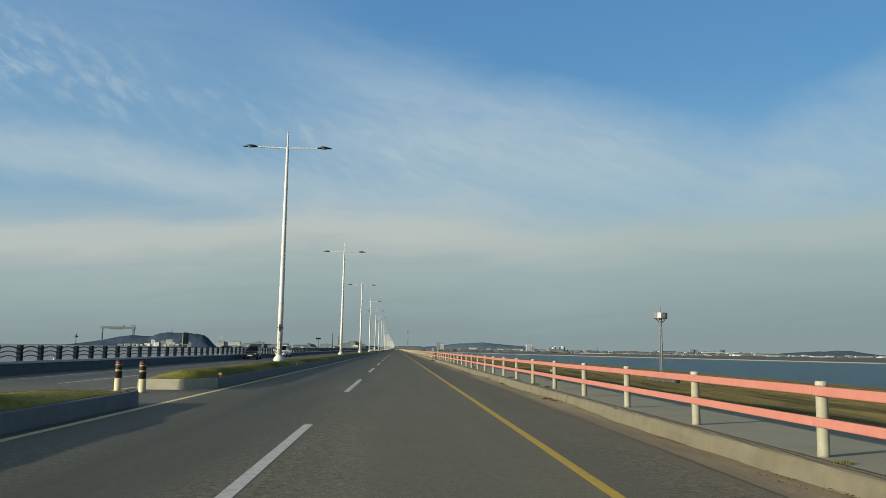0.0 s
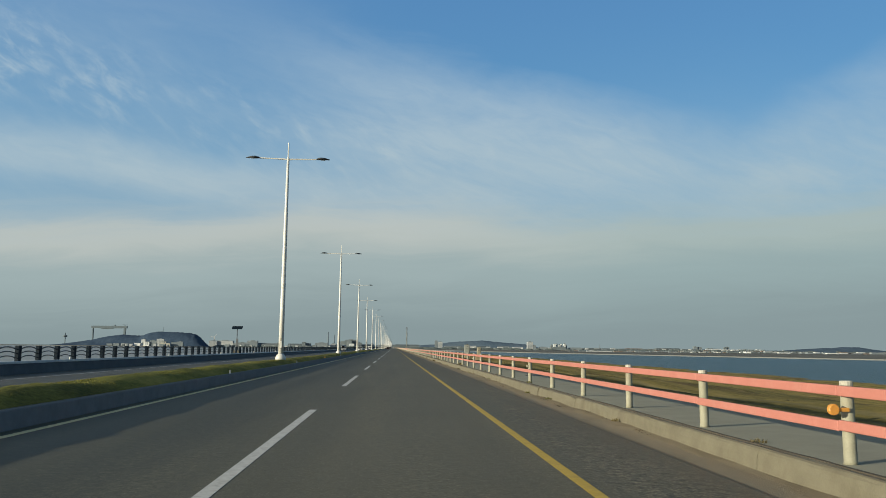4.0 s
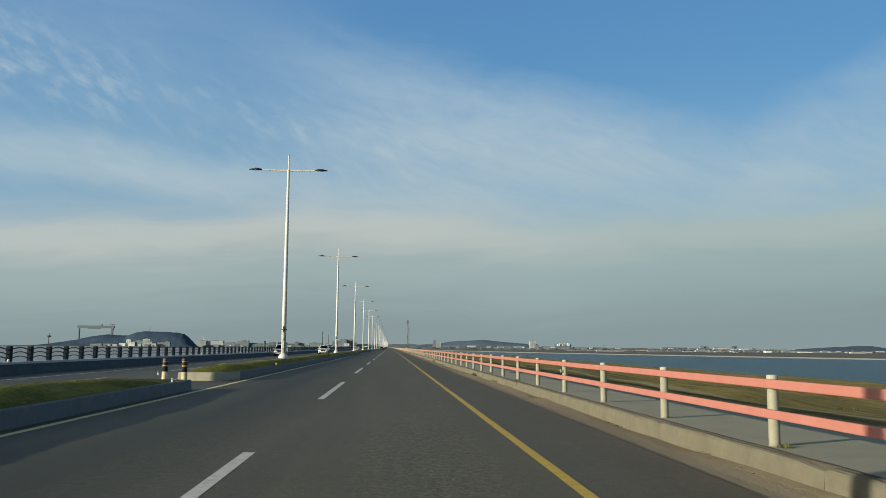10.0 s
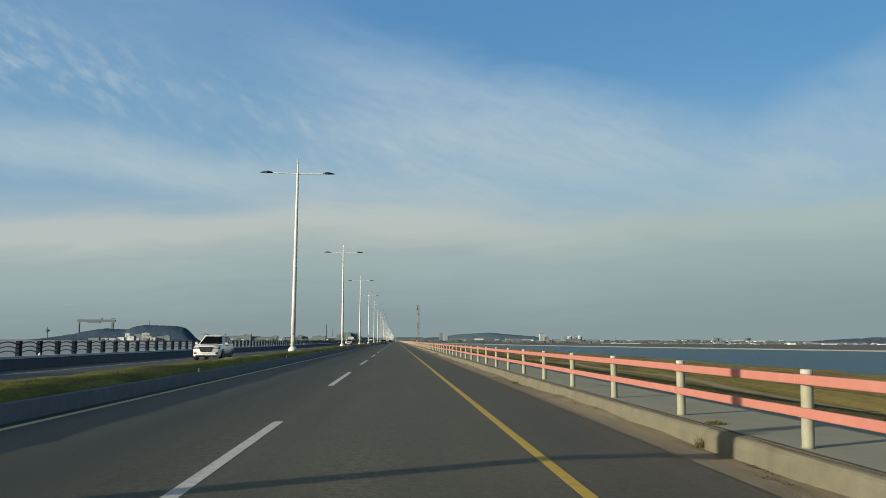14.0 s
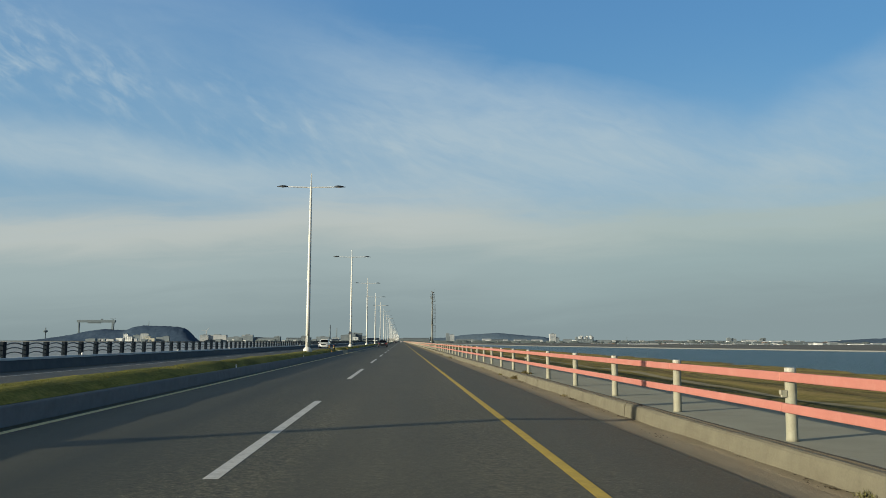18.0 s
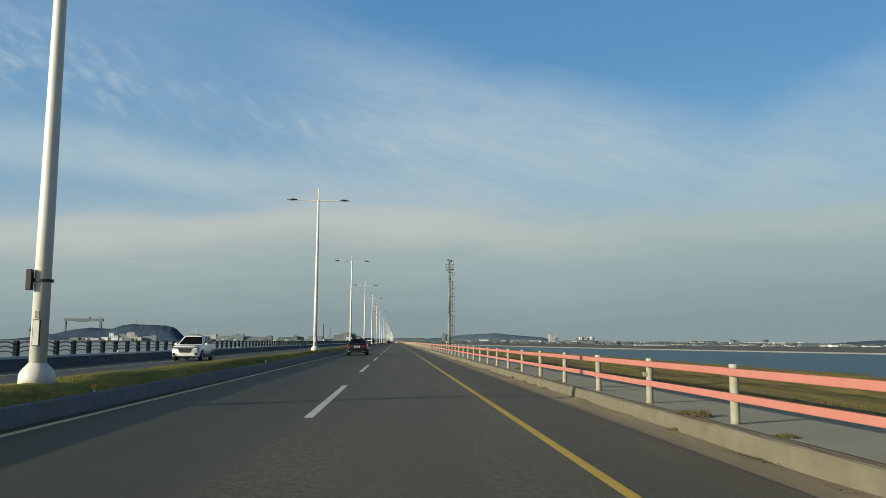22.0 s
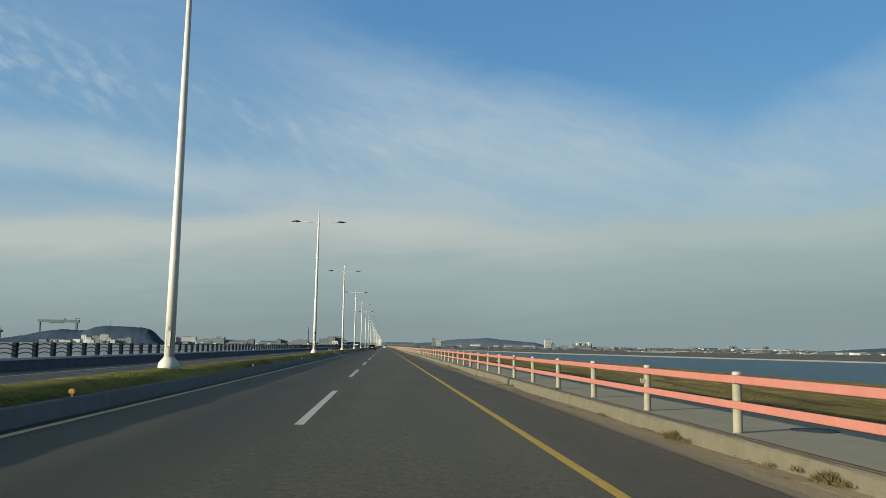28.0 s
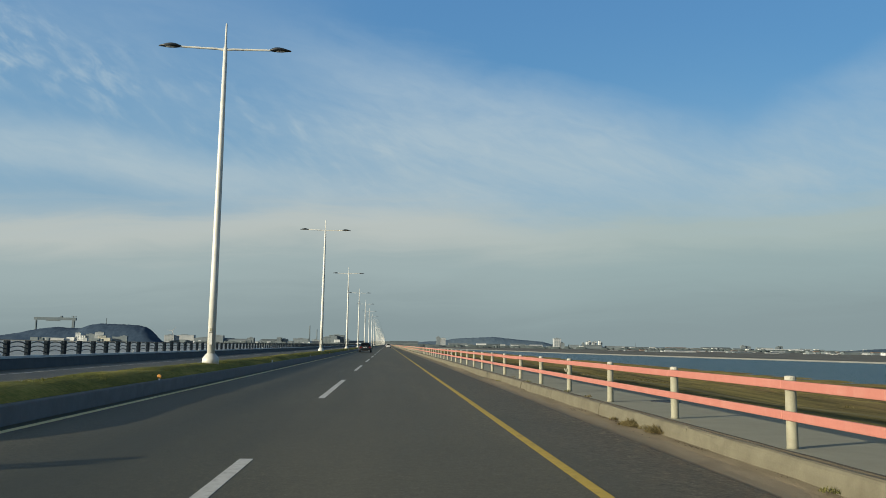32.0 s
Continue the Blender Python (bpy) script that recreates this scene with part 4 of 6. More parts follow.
# every fifth post keeps the bare holder of a lost reflector
bm = bmesh.new()
box(bm, -0.13, -0.05, -0.020, 0.020, -0.045, 0.04, 0.010, 2)
box(bm, -0.142, -0.122, -0.026, 0.026, -0.015, 0.045, 0.006)
holder_mesh = mesh_of(bm, "reflector_holder", M["post"])
for k in range(4, 215, 5):
    if k in (19, 24):
        continue
    ob = new("reflector_holder", holder_mesh)
    ob.matrix_basis = pose(POST_X, POST_Y + POST_STEP * k - 0.03, 0.69, 0, (k * 7) % 11 - 5, (k * 13) % 17 - 8)
    tagged(ob, "bare cream reflector holder on a rail post", "road reflector", "reflector holders on the guard rail")
# small pale studs on the wall coping
bm = bmesh.new()
lathe(bm, [(0.06, 0), (0.06, 0.10), (0.045, 0.14), (0.01, 0.15)], 10)
stud_mesh = mesh_of(bm, "wall_stud", M["white_plastic"])
for k in range(0, 46):
    ob = new("wall_stud", stud_mesh)
    ob.matrix_basis = pose(-18.42, 24.0 + 20 * k, 0.425)
    tagged(ob, "small white reflector stud on the wall coping", "road reflector", "studs on the sea wall")

# ================= camera tower beside the walkway =================
def build_tower(at):
    t = empty("camera_tower", at, "tall grey steel pole with caged ladder and lookout basket", "tower")
    bm = bmesh.new()
    box(bm, -0.62, 0.62, -0.62, 0.62, -0.5, 0.06, 0.03)
    part("footing", bm, M["concrete"], t)
    bm = bmesh.new()
    lathe(bm, [(0.42, 0.06), (0.42, 0.10), (0.29, 0.105)], 20)
    for i in range(10):
        a = 2 * math.pi * i / 10
        c, s = math.cos(a), math.sin(a)
        vs = [bm.verts.new((r * c + w * s, r * s - w * c, z)) for w in (-0.012, 0.012) for r, z in ((0.29, 0.10), (0.41, 0.10), (0.29, 0.42))]
        bm.faces.new(vs[:3]); bm.faces.new(vs[3:][::-1])
        for i0, i1 in ((0, 1), (1, 2), (2, 0)):
            bm.faces.new((vs[i0], vs[i1], vs[i1 + 3], vs[i0 + 3]))
    part("base_flange", bm, M["tower_grey"], t)
    bm = bmesh.new()
    lathe(bm, [(0.254, 0.1), (0.244, 6.2)], 28)
    part("lower_pole", bm, M["tower_grey"], t, smooth=True)
    bm = bmesh.new()
    lathe(bm, [(0.235, 6.25), (0.19, 12.4)], 20)
    part("middle_pole", bm, M["tower_grey"], t, smooth=True)
    bm = bmesh.new()
    lathe(bm, [(0.17, 12.45), (0.14, 14.9)], 16)
    part("upper_pole", bm, M["tower_grey"], t, smooth=True)
    for z, r in ((6.2, 0.27), (12.4, 0.18)):
        bm = bmesh.new()
        lathe(bm, [(r + 0.01, z - 0.02), (r + 0.15, z - 0.02), (r + 0.15, z + 0.06), (r + 0.01, z + 0.06)], 20)
        for i in range(10):
            a = 2 * math.pi * (i + 0.5) / 10
            box(bm, (r + 0.09) * math.cos(a) - 0.025, (r + 0.09) * math.cos(a) + 0.025, (r + 0.09) * math.sin(a) - 0.025, (r + 0.09) * math.sin(a) + 0.025, z - 0.16, z + 0.20)
        part("flange", bm, M["tower_grey"], t)
    # ladder with its cage, on the far side from the road
    lx = 0.62
    for z0, z1, hoops in ((2.25, 5.95, (2.3, 4.1, 5.9)), (6.5, 12.0, (6.55, 7.9, 9.25, 10.6, 11.95)), (12.8, 13.6, (12.85, 13.55))):
        bm = bmesh.new()
        for dy in (-0.2, 0.2):
            tube(bm, [(lx - 0.14, dy, z0), (lx - 0.14, dy, z1)], 0.02, 6)
        for z in steps(z0 + 0.1, z1 - 0.1, 0.3):
            tube(bm, [(lx - 0.14, -0.2, z), (lx - 0.14, 0.2, z)], 0.012, 5)
        part("ladder", bm, M["bolt"], t)
        bm = bmesh.new()
        for z in hoops:
            tube(bm, [(lx - 0.36, -0.25, z)] + [(lx - 0.05 + 0.42 * math.sin(math.pi * i / 8), -0.36 * math.cos(math.pi * i / 8), z) for i in range(9)] + [(lx - 0.36, 0.25, z)], 0.016, 5)
        for i in (0, 3, 5, 8):
            x, y = lx - 0.05 + 0.42 * math.sin(math.pi * i / 8), -0.36 * math.cos(math.pi * i / 8)
            tube(bm, [(x, y, hoops[0]), (x, y, hoops[-1])], 0.014, 5)
        part("ladder_cage", bm, M["bolt"], t)
    bm = bmesh.new()
    lathe(bm, [(0.16, 13.95), (0.74, 13.97), (0.74, 14.02), (0.16, 14.02)], 24)
    for i in range(6):
        a = 2 * math.pi * i / 6
        tube(bm, [(0.16 * math.cos(a), 0.16 * math.sin(a), 13.4), (0.66 * math.cos(a), 0.66 * math.sin(a), 13.96)], 0.028, 6)
    basket = part("platform", bm, M["tower_grey"], t)
    bm = bmesh.new()
    for z in (14.45, 14.95):
        pts = [(0.72 * math.cos(2 * math.pi * i / 24), 0.72 * math.sin(2 * math.pi * i / 24), z) for i in range(25)]
        tube(bm, pts, 0.022, 6)
    for i in range(7):
        a = 2 * math.pi * i / 7
        tube(bm, [(0.72 * math.cos(a), 0.72 * math.sin(a), 14.0), (0.72 * math.cos(a), 0.72 * math.sin(a), 14.95)], 0.018, 6)
    part("railing", bm, M["bolt"], t)
    bm = bmesh.new()
    tube(bm, [(0, 0, 14.85), (0, 0, 15.25)], 0.10, 10)
    box(bm, -0.16, 0.16, -0.12, 0.12, 15.2, 15.42, 0.02)
    part("camera_mount", bm, M["bolt"], t)
    bm = bmesh.new()
    box(bm, -0.17, 0.17, -0.42, 0.42, -0.13, 0.13, 0.03)
    box(bm, -0.20, 0.20, -0.50, 0.30, 0.12, 0.16, 0.01)
    part("camera_housing", bm, M["bolt"], t, "dark tilted camera box", at=pose(0, 0, 15.62, 18, 0, 65))
    bm = bmesh.new()
    tube(bm, [(0.66, 0.2, 14.9), (0.66, 0.2, 16.6)], [0.014, 0.006], 5)
    part("aerial", bm, M["bolt"], t)
    bm = bmesh.new()
    box(bm, -0.64, -0.36, -0.20, 0.20, 1.36, 2.54, 0.02)
    box(bm, -0.40, -0.24, -0.10, 0.10, 1.5, 1.6)
    box(bm, -0.40, -0.24, -0.10, 0.10, 2.3, 2.4)
    cab = part("control_box", bm, M["bolt"], t, "grey box strapped to the pole")
    bm = bmesh.new()
    skin(bm, [[bm.verts.new((x, y, z)) for x, y in ((x0, -0.17), (-0.36, -0.17), (-0.36, 0.17), (x0, 0.17))] for z, x0 in ((0.94, -0.46), (1.02, -0.55), (1.355, -0.62))])
    part("lower_box", bm, M["white_plastic"], cab)
    return t


build_tower(pose(9.02, 671.6, 0.0))

# ================= fenced mast on the meadow =================
M["crane_grey"] = worn("dull_grey_mast_steel", (0.14, 0.15, 0.16), (0.10, 0.11, 0.118), 3.0, 0.5, 40.0, 0.001)


def build_mast(at):
    t = empty("mast", at, "steel mast with a round drum of antenna panels", "mast")
    bm = bmesh.new()
    for x, y in ((-0.22, 0), (0.22, 0.1), (0.0, -0.3)):
        tube(bm, [(x * 1.3, y * 1.3, -0.3), (x, y, 14.5)], 0.13, 10)
    for z in steps(1.0, 14.0, 1.4):
        tube(bm, [(-0.22, 0, z), (0.22, 0.1, z), (0, -0.3, z), (-0.22, 0, z)], 0.04, 5)
    part("shaft", bm, M["crane_grey"], t)
    bm = bmesh.new()
    lathe(bm, [(0.3, 14.35), (1.42, 14.4), (1.42, 14.55), (0.3, 14.55)], 24)
    for i in range(6):
        a = 2 * math.pi * i / 6
        tube(bm, [(0.2 * math.cos(a), 0.2 * math.sin(a), 13.5), (1.1 * math.cos(a), 1.1 * math.sin(a), 14.4)], 0.05, 5)
    part("platform", bm, M["bolt"], t)
    for i in range(9):
        a = 2 * math.pi * i / 9
        bm = bmesh.new()
        box(bm, -0.44, 0.44, -0.07, 0.07, 0.0, 1.25, 0.04, 2)
        part("antenna_panel", bm, M["tower_grey"] if i % 3 else M["galv"], t, at=pose(1.36 * math.cos(a), 1.36 * math.sin(a), 14.6, 0, 0, math.degrees(a) + 90))
    bm = bmesh.new()
    tube(bm, [(0, 0, 14.5), (0, 0, 17.2)], [0.06, 0.02], 6)
    part("spike", bm, M["bolt"], t)
    return t


build_mast(pose(59.1, 177.8, -5.55))
mf = empty("mast_fence", pose(59.1, 177.8, -6.15), "low grey picket fence around the mast", "fence")
bm = bmesh.new()
box(bm, -0.06, 0.06, -0.02, 0.02, -0.2, 2.0)
picket_mesh = mesh_of(bm, "picket", M["crane_grey"])
for s in (-2.4, 2.4):
    for i in range(13):
        share("picket", picket_mesh, mf, pose(-2.4 + 0.4 * i, s, 0))
        share("picket", picket_mesh, mf, pose(s, -2.4 + 0.4 * i, 0, 0, 0, 90))
bm = bmesh.new()
box(bm, -0.5, 0.5, -0.4, 0.4, -0.2, 1.9, 0.04)
ob = part("equipment_box", bm, M["bolt"], at=pose(62.6, 177.6, -6.2))
tagged(ob, "dark equipment box beside the fenced mast", "utility box")

# ================= cabinets behind the walkway =================
M["cab_cream"] = worn("cream_cabinet_paint", (0.265, 0.25, 0.185), (0.225, 0.21, 0.155), 2.0, 0.55, 40.0, 0.001, dirt=(0.3, 0.26, 0.18), dirt_scale=3.0, dirt_amt=0.4)
M["plinth"] = worn("ochre_concrete_plinth", (0.27, 0.215, 0.13), (0.215, 0.17, 0.105), 3.0, 0.9, 40.0, 0.003)
M["cab_grey"] = worn("grey_cabinet_paint", (0.25, 0.26, 0.235), (0.21, 0.22, 0.20), 2.0, 0.55, 40.0, 0.001)


def build_cabinet(at, w, d, h, plinth, ph, label, mat):
    c = empty("utility_cabinet", at, label, "utility cabinet", "cabinets behind the walkway")
    bm = bmesh.new()
    box(bm, -plinth, plinth, -plinth * 0.8, plinth * 0.8, -0.4, ph, 0.02)
    part("plinth", bm, M["plinth"], c)
    bm = bmesh.new()
    box(bm, -w / 2, w / 2, -d / 2, d / 2, ph, ph + h, 0.015)
    body = part("body", bm, M[mat], c)
    bm = bmesh.new()
    box(bm, -w / 2 - 0.012, w / 2 + 0.012, -d / 2 - 0.012, d / 2 + 0.012, ph + h - 0.01, ph + h + 0.04, 0.012)
    part("roof", bm, M[mat], c)
    for s in (-1, 1):
        bm = bmesh.new()
        box(bm, s * (w / 2 + 0.008) - 0.012, s * (w / 2 + 0.008) + 0.012, -d / 2 + 0.05, d / 2 - 0.05, ph + 0.12, ph + h - 0.12, 0.008)
        part("door", bm, M[mat], c)
    bm = bmesh.new()
    box(bm, -w / 2 + 0.05, w / 2 - 0.05, -d / 2 - 0.018, -d / 2 + 0.01, ph + 0.12, ph + h - 0.12, 0.008)
    door = part("door", bm, M[mat], c)
    bm = bmesh.new()
    box(bm, -w * 0.28, w * 0.28, -d / 2 - 0.03, -d / 2 - 0.01, ph + h * 0.62, ph + h * 0.65, 0.004)
    box(bm, -w * 0.10, w * 0.12, -d / 2 - 0.03, -d / 2 - 0.01, ph + h * 0.86, ph + h * 0.91, 0.004)
    part("handle", bm, M["bolt"], door)
    bm = bmesh.new()
    box(bm, -w / 2 - 0.03, -w / 2 - 0.015, -d * 0.2, d * 0.15, ph + h * 0.84, ph + h * 0.87)
    part("notice", bm, M["galv"], c)
    return c


build_cabinet(pose(8.38, 190.2, 0.08), 0.56, 0.52, 1.22, 0.32, 0.36, "tall pale grey steel cabinet on a concrete plinth", "cab_grey")
cream_cabinet = build_cabinet(pose(9.36, 186.4, 0.08), 0.36, 0.38, 0.86, 0.36, 0.42, "narrow cream steel cabinet on a concrete plinth", "cab_cream")

bm = bmesh.new()
box(bm, -0.19, 0.19, -0.20, 0.20, 0.415, 0.60, 0.012)
part("pedestal", bm, M["cab_cream"], cream_cabinet)
bm = bmesh.new()
tube(bm, [(-0.05, -0.05, 1.64), (0.0, -0.02, 1.71), (0.14, 0.0, 1.68)], [0.05, 0.07, 0.04], 6)
tagged(part("cloth_bundle", bm, M["bolt"], at=pose(8.38, 190.2, 0.03)), "dark bundle lying on top of the grey cabinet", "bundle")

# ================= panel post and board by the sea wall =================
pp = empty("solar_post", pose(-19.25, 196.4, 0.0), "thin post with a dark solar panel on a concrete pier", "solar post")
bm = bmesh.new()
box(bm, -0.42, 0.42, -0.4, 0.4, -0.5, 0.75, 0.02)
part("footing", bm, M["concrete"], pp)
bm = bmesh.new()
box(bm, -0.04, 0.20, -0.12, 0.12, 0.74, 2.1, 0.02)
part("pier", bm, M["crane_grey"], pp)
bm = bmesh.new()
tube(bm, [(0.05, 0, 2.0), (0.05, 0, 3.4)], 0.045, 8)
part("pole", bm, M["bolt"], pp)
bm = bmesh.new()
box(bm, -0.62, 0.62, -0.30, 0.30, -0.03, 0.03, 0.008)
part("panel", bm, M["fence"], pp, "dark solar panel", at=pose(0.05, 0, 3.48, 35, 0, 0))
for y, top, half, face in ((73.8, 2.45, 0.5, "bolt"), (369.0, 2.05, 0.30, "galv")):
    bd = empty("notice_board", pose(-19.3, y, -0.3, 0, 0, 78), "dark grey board in a steel frame above the fence" if face == "bolt" else "narrow pale grey board in a dark frame above the fence", "notice board", "boards by the sea wall")
    for s_ in (-1, 1):
        bm = bmesh.new()
        box(bm, s_ * half - 0.035, s_ * half + 0.035, -0.04, 0.04, 0.0, top + 0.3, 0.006)
        part("post", bm, M["crane_grey"], bd)
    bm = bmesh.new()
    box(bm, -half + 0.03, half - 0.03, -0.02, 0.02, top - 0.75, top + 0.27, 0.006)
    part("board", bm, M[face], bd)
    bm = bmesh.new()
    box(bm, -half, half, -0.035, 0.035, top + 0.27, top + 0.32, 0.006)
    part("top_rail", bm, M["crane_grey"], bd)

# signs strapped to some lamp poles
M["sign_navy"] = worn("navy_sign_face", (0.03, 0.04, 0.075), (0.025, 0.032, 0.06), 8.0, 0.45, 60.0, 0.0)
for k, wide, dx in ((6, True, 0.0), (14, False, 0.06), (0, False, 0.0), (10, False, -0.17), (5, False, 0.0)):
    sg = empty("pole_sign", pose(LAMP_X, LAMP_Y + 50 * k - 0.2, 2.33 if wide else 2.25), "small dark sign strapped to a lamp pole" if wide else "narrow dark sign strapped to a lamp pole", "sign", "signs on lamp poles")
    bm = bmesh.new()
    w = 0.18 if wide else 0.05
    if wide:
        box(bm, -w + 0.06, w + 0.06, -0.05, -0.02, -0.20, 0.28, 0.008)
    else:
        box(bm, -w + dx, w + dx, -0.02, 0.10 if dx else 0.06, -0.08, 0.30, 0.008)
    part("plate", bm, M["white_plastic"] if wide else M["bolt"], sg)
    if wide:
        bm = bmesh.new()
        box(bm, -w + 0.09, w + 0.03, -0.062, -0.051, -0.12, 0.24)
        face = part("face", bm, M["sign_navy"], sg)
        bm = bmesh.new()
        for i in range(3):
            box(bm, -w + 0.115 + 0.085 * i, -w + 0.17 + 0.085 * i, -0.068, -0.063, 0.0, 0.13)
        part("bars", bm, M["galv"], face, "pale bars of unreadable writing")
    bm = bmesh.new()
    lathe(bm, [(0.185, -0.02), (0.185, 0.03)], 14, (0.0, 0.2, 0.1))
    part("strap", bm, M["bolt"], sg)


# ================= vehicles =================
M["car_black"], Nn, bb = material("dark_metallic_car_paint", 0.28, 0.55, 0.5)
bb.inputs["Base Color"].default_value = (0.016, 0.016, 0.017, 1)
bb.inputs["Coat Weight"].default_value = 0.45
M["car_white"], Nn, bb = material("white_car_paint", 0.3, 0.0, 0.5)
bb.inputs["Base Color"].default_value = (0.70, 0.70, 0.69, 1)
bb.inputs["Coat Weight"].default_value = 0.6
M["car_silver"], Nn, bb = material("silver_car_paint", 0.32, 0.15, 0.5)
bb.inputs["Base Color"].default_value = (0.50, 0.50, 0.49, 1)
bb.inputs["Coat Weight"].default_value = 0.6
M["glass"], Nn, bb = material("tinted_car_glass", 0.06, 0.0, 0.5)
bb.inputs["Base Color"].default_value = (0.010, 0.011, 0.013, 1)
M["rubber"] = worn("tyre_rubber", (0.025, 0.025, 0.026), (0.016, 0.016, 0.016), 9.0, 0.85, 60.0, 0.001)
M["alloy"] = worn("grey_alloy", (0.30, 0.30, 0.31), (0.22, 0.22, 0.23), 9.0, 0.35, 60.0, 0.0, metal=0.8)
M["chrome"], Nn, bb = material("chrome", 0.12, 1.0, 0.5)
bb.inputs["Base Color"].default_value = (0.72, 0.72, 0.72, 1)
M["trim"] = worn("black_plastic_trim", (0.02, 0.02, 0.021), (0.013, 0.013, 0.014), 9.0, 0.6, 60.0, 0.0)
M["tail"], Nn, bb = material("red_tail_lamp", 0.15, 0.0, 0.5)
bb.inputs["Base Color"].default_value = (0.16, 0.010, 0.010, 1)
bb.inputs["Coat Weight"].default_value = 1.0
M["headlight"], Nn, bb = material("clear_headlamp", 0.12, 0.2, 0.5)
bb.inputs["Base Color"].default_value = (0.62, 0.64, 0.66, 1)
M["plate"] = worn("white_number_plate", (0.62, 0.62, 0.60), (0.55, 0.55, 0.53), 9.0, 0.5, 60.0, 0.0)


def lerp_table(table, y):
    for (a, *va), (b, *vb) in zip(table, table[1:]):
        if y <= b:
            f = (y - a) / (b - a)
            return [p + (q - p) * f for p, q in zip(va, vb)]
    return table[-1][1:]


def build_car(at, label, category, paint, L, W, belt, glass, hatch=False, z_roof=1.45, group="", taper=0.67, clad=False):
    """A car with its tail at y = 0. belt: rows of (y, underside, deck height, half width); glass: (rear foot, rear top, front top, front foot) along y."""
    car = empty("car", at, label, category, group)
    hw = W / 2
    bm = bmesh.new()
    rings = []
    ys = sorted(set([b[0] for b in belt] + [L * i / 24 for i in range(25)]))
    for y in ys:
        z0, zb, k = lerp_table(belt, y)
        w = hw * k
        half = [(0.0, z0), (0.82 * w, z0), (0.95 * w, z0 + 0.07), (0.995 * w, z0 + 0.35 * (zb - z0)), (w, z0 + 0.62 * (zb - z0)), (0.965 * w, zb - 0.09), (0.90 * w, zb - 0.02), (0.5 * w, zb + 0.012), (0.0, zb + 0.02)]
        full = half + [(-x, z) for x, z in half[-2:0:-1]]
        rings.append([bm.verts.new((x, y, z)) for x, z in full])
    skin(bm, rings)
    body = part("body", bm, M[paint], car, smooth=True)
    g0, g1, g2, g3 = glass
    zb = belt[len(belt) // 2][2] - 0.03
    wb, wt = hw * 0.92, hw * taper
    # cabin: a tapered shell, with the panes set into its sides
    def cabin(f):
        ease = f ** 0.95
        w = wb + (wt - wb) * ease ** 1.25
        c = 0.05 + 0.06 * ease
        return w, g0 + (g1 - g0) * ease ** 0.9, g3 + (g2 - g3) * ease ** 0.9, zb + (z_roof - 0.045 - zb) * f, c

    bm = bmesh.new()
    rings = []
    for f in (0.0, 0.3, 0.6, 0.85, 1.0):
        w, a, b, z, c = cabin(f)
        rings.append([bm.verts.new(p) for p in ((-w + c, a, z), (w - c, a, z), (w, a + c * 1.6, z), (w, b - c * 1.6, z), (w - c, b, z), (-w + c, b, z), (-w, b - c * 1.6, z), (-w, a + c * 1.6, z))])
    skin(bm, rings)
    part("cabin", bm, M[paint], car)

    def pane(name, at_f, spans, label=""):
        """A dark pane laid on the shell: spans of (left, right) points for each height."""
        bm = bmesh.new()
        rows = [[bm.verts.new(p) for p in spans(f)] for f in at_f]
        for r0, r1 in zip(rows, rows[1:]):
            for k in range(len(r0) - 1):
                bm.faces.new((r0[k], r0[k + 1], r1[k + 1], r1[k]))
        bmesh.ops.solidify(bm, geom=bm.faces[:] , thickness=0.012)
        return part(name, bm, M["glass"], car, label)

    def front(f):
        w, a, b, z, c = cabin(f)
        return [(x * (w - c) * 0.97, b + 0.012, z) for x in (-1, -0.4, 0.4, 1)]

    def rear(f):
        w, a, b, z, c = cabin(f)
        return [(x * (w - c) * 0.97, a - 0.012, z) for x in (-1, -0.4, 0.4, 1)]

    pane("windscreen", (0.06, 0.4, 0.7, 0.95), front, "dark tinted windscreen")
    pane("rear_window", (0.14, 0.4, 0.7, 0.95), rear)
    for sx in (-1, 1):
        for u0, u1 in ((0.06, 0.30), (0.335, 0.60), (0.64, 0.955)):
            def side(f, sx=sx, u0=u0, u1=u1):
                w, a, b, z, c = cabin(f)
                y0, y1 = a + c * 1.6, b - c * 1.6
                return [(sx * (w + 0.010), y0 + (y1 - y0) * u, z) for u in (u0, u1)]
            pane("side_window", (0.14, 0.4, 0.7, 0.93), side)
    bm = bmesh.new()
    rings = []
    for z, q in ((z_roof - 0.075, 1.0), (z_roof - 0.035, 1.0), (z_roof - 0.008, 0.93), (z_roof, 0.75)):
        w, a, b = (wt + 0.02) * q, g1 - 0.02 + (g2 - g1) * (1 - q) * 0.5, g2 + 0.03 - (g2 - g1) * (1 - q) * 0.5
        c = 0.2
        rings.append([bm.verts.new((x, y, z)) for x, y in ((-w + c, a), (w - c, a), (w, a + c), (w, b - c), (w - c, b), (-w + c, b), (-w, b - c), (-w, a + c))])
    skin(bm, rings)
    part("roof", bm, M[paint], car, smooth=False)
    for s in (-1, 1):
        bm = bmesh.new()
        box(bm, min(s * hw * 0.99, s * (hw + 0.17)), max(s * hw * 0.99, s * (hw + 0.17)), g3 - 0.42, g3 - 0.28, zb + 0.02, zb + 0.17, 0.03, 2)
        part("door_mirror", bm, M[paint], car)
        bm = bmesh.new()
        box(bm, s * hw * 0.985 - 0.012, s * hw * 0.985 + 0.012, g0 + 0.35, g3 - 0.55, zb - 0.035, zb - 0.012)
        part("belt_trim", bm, M["chrome"], car)
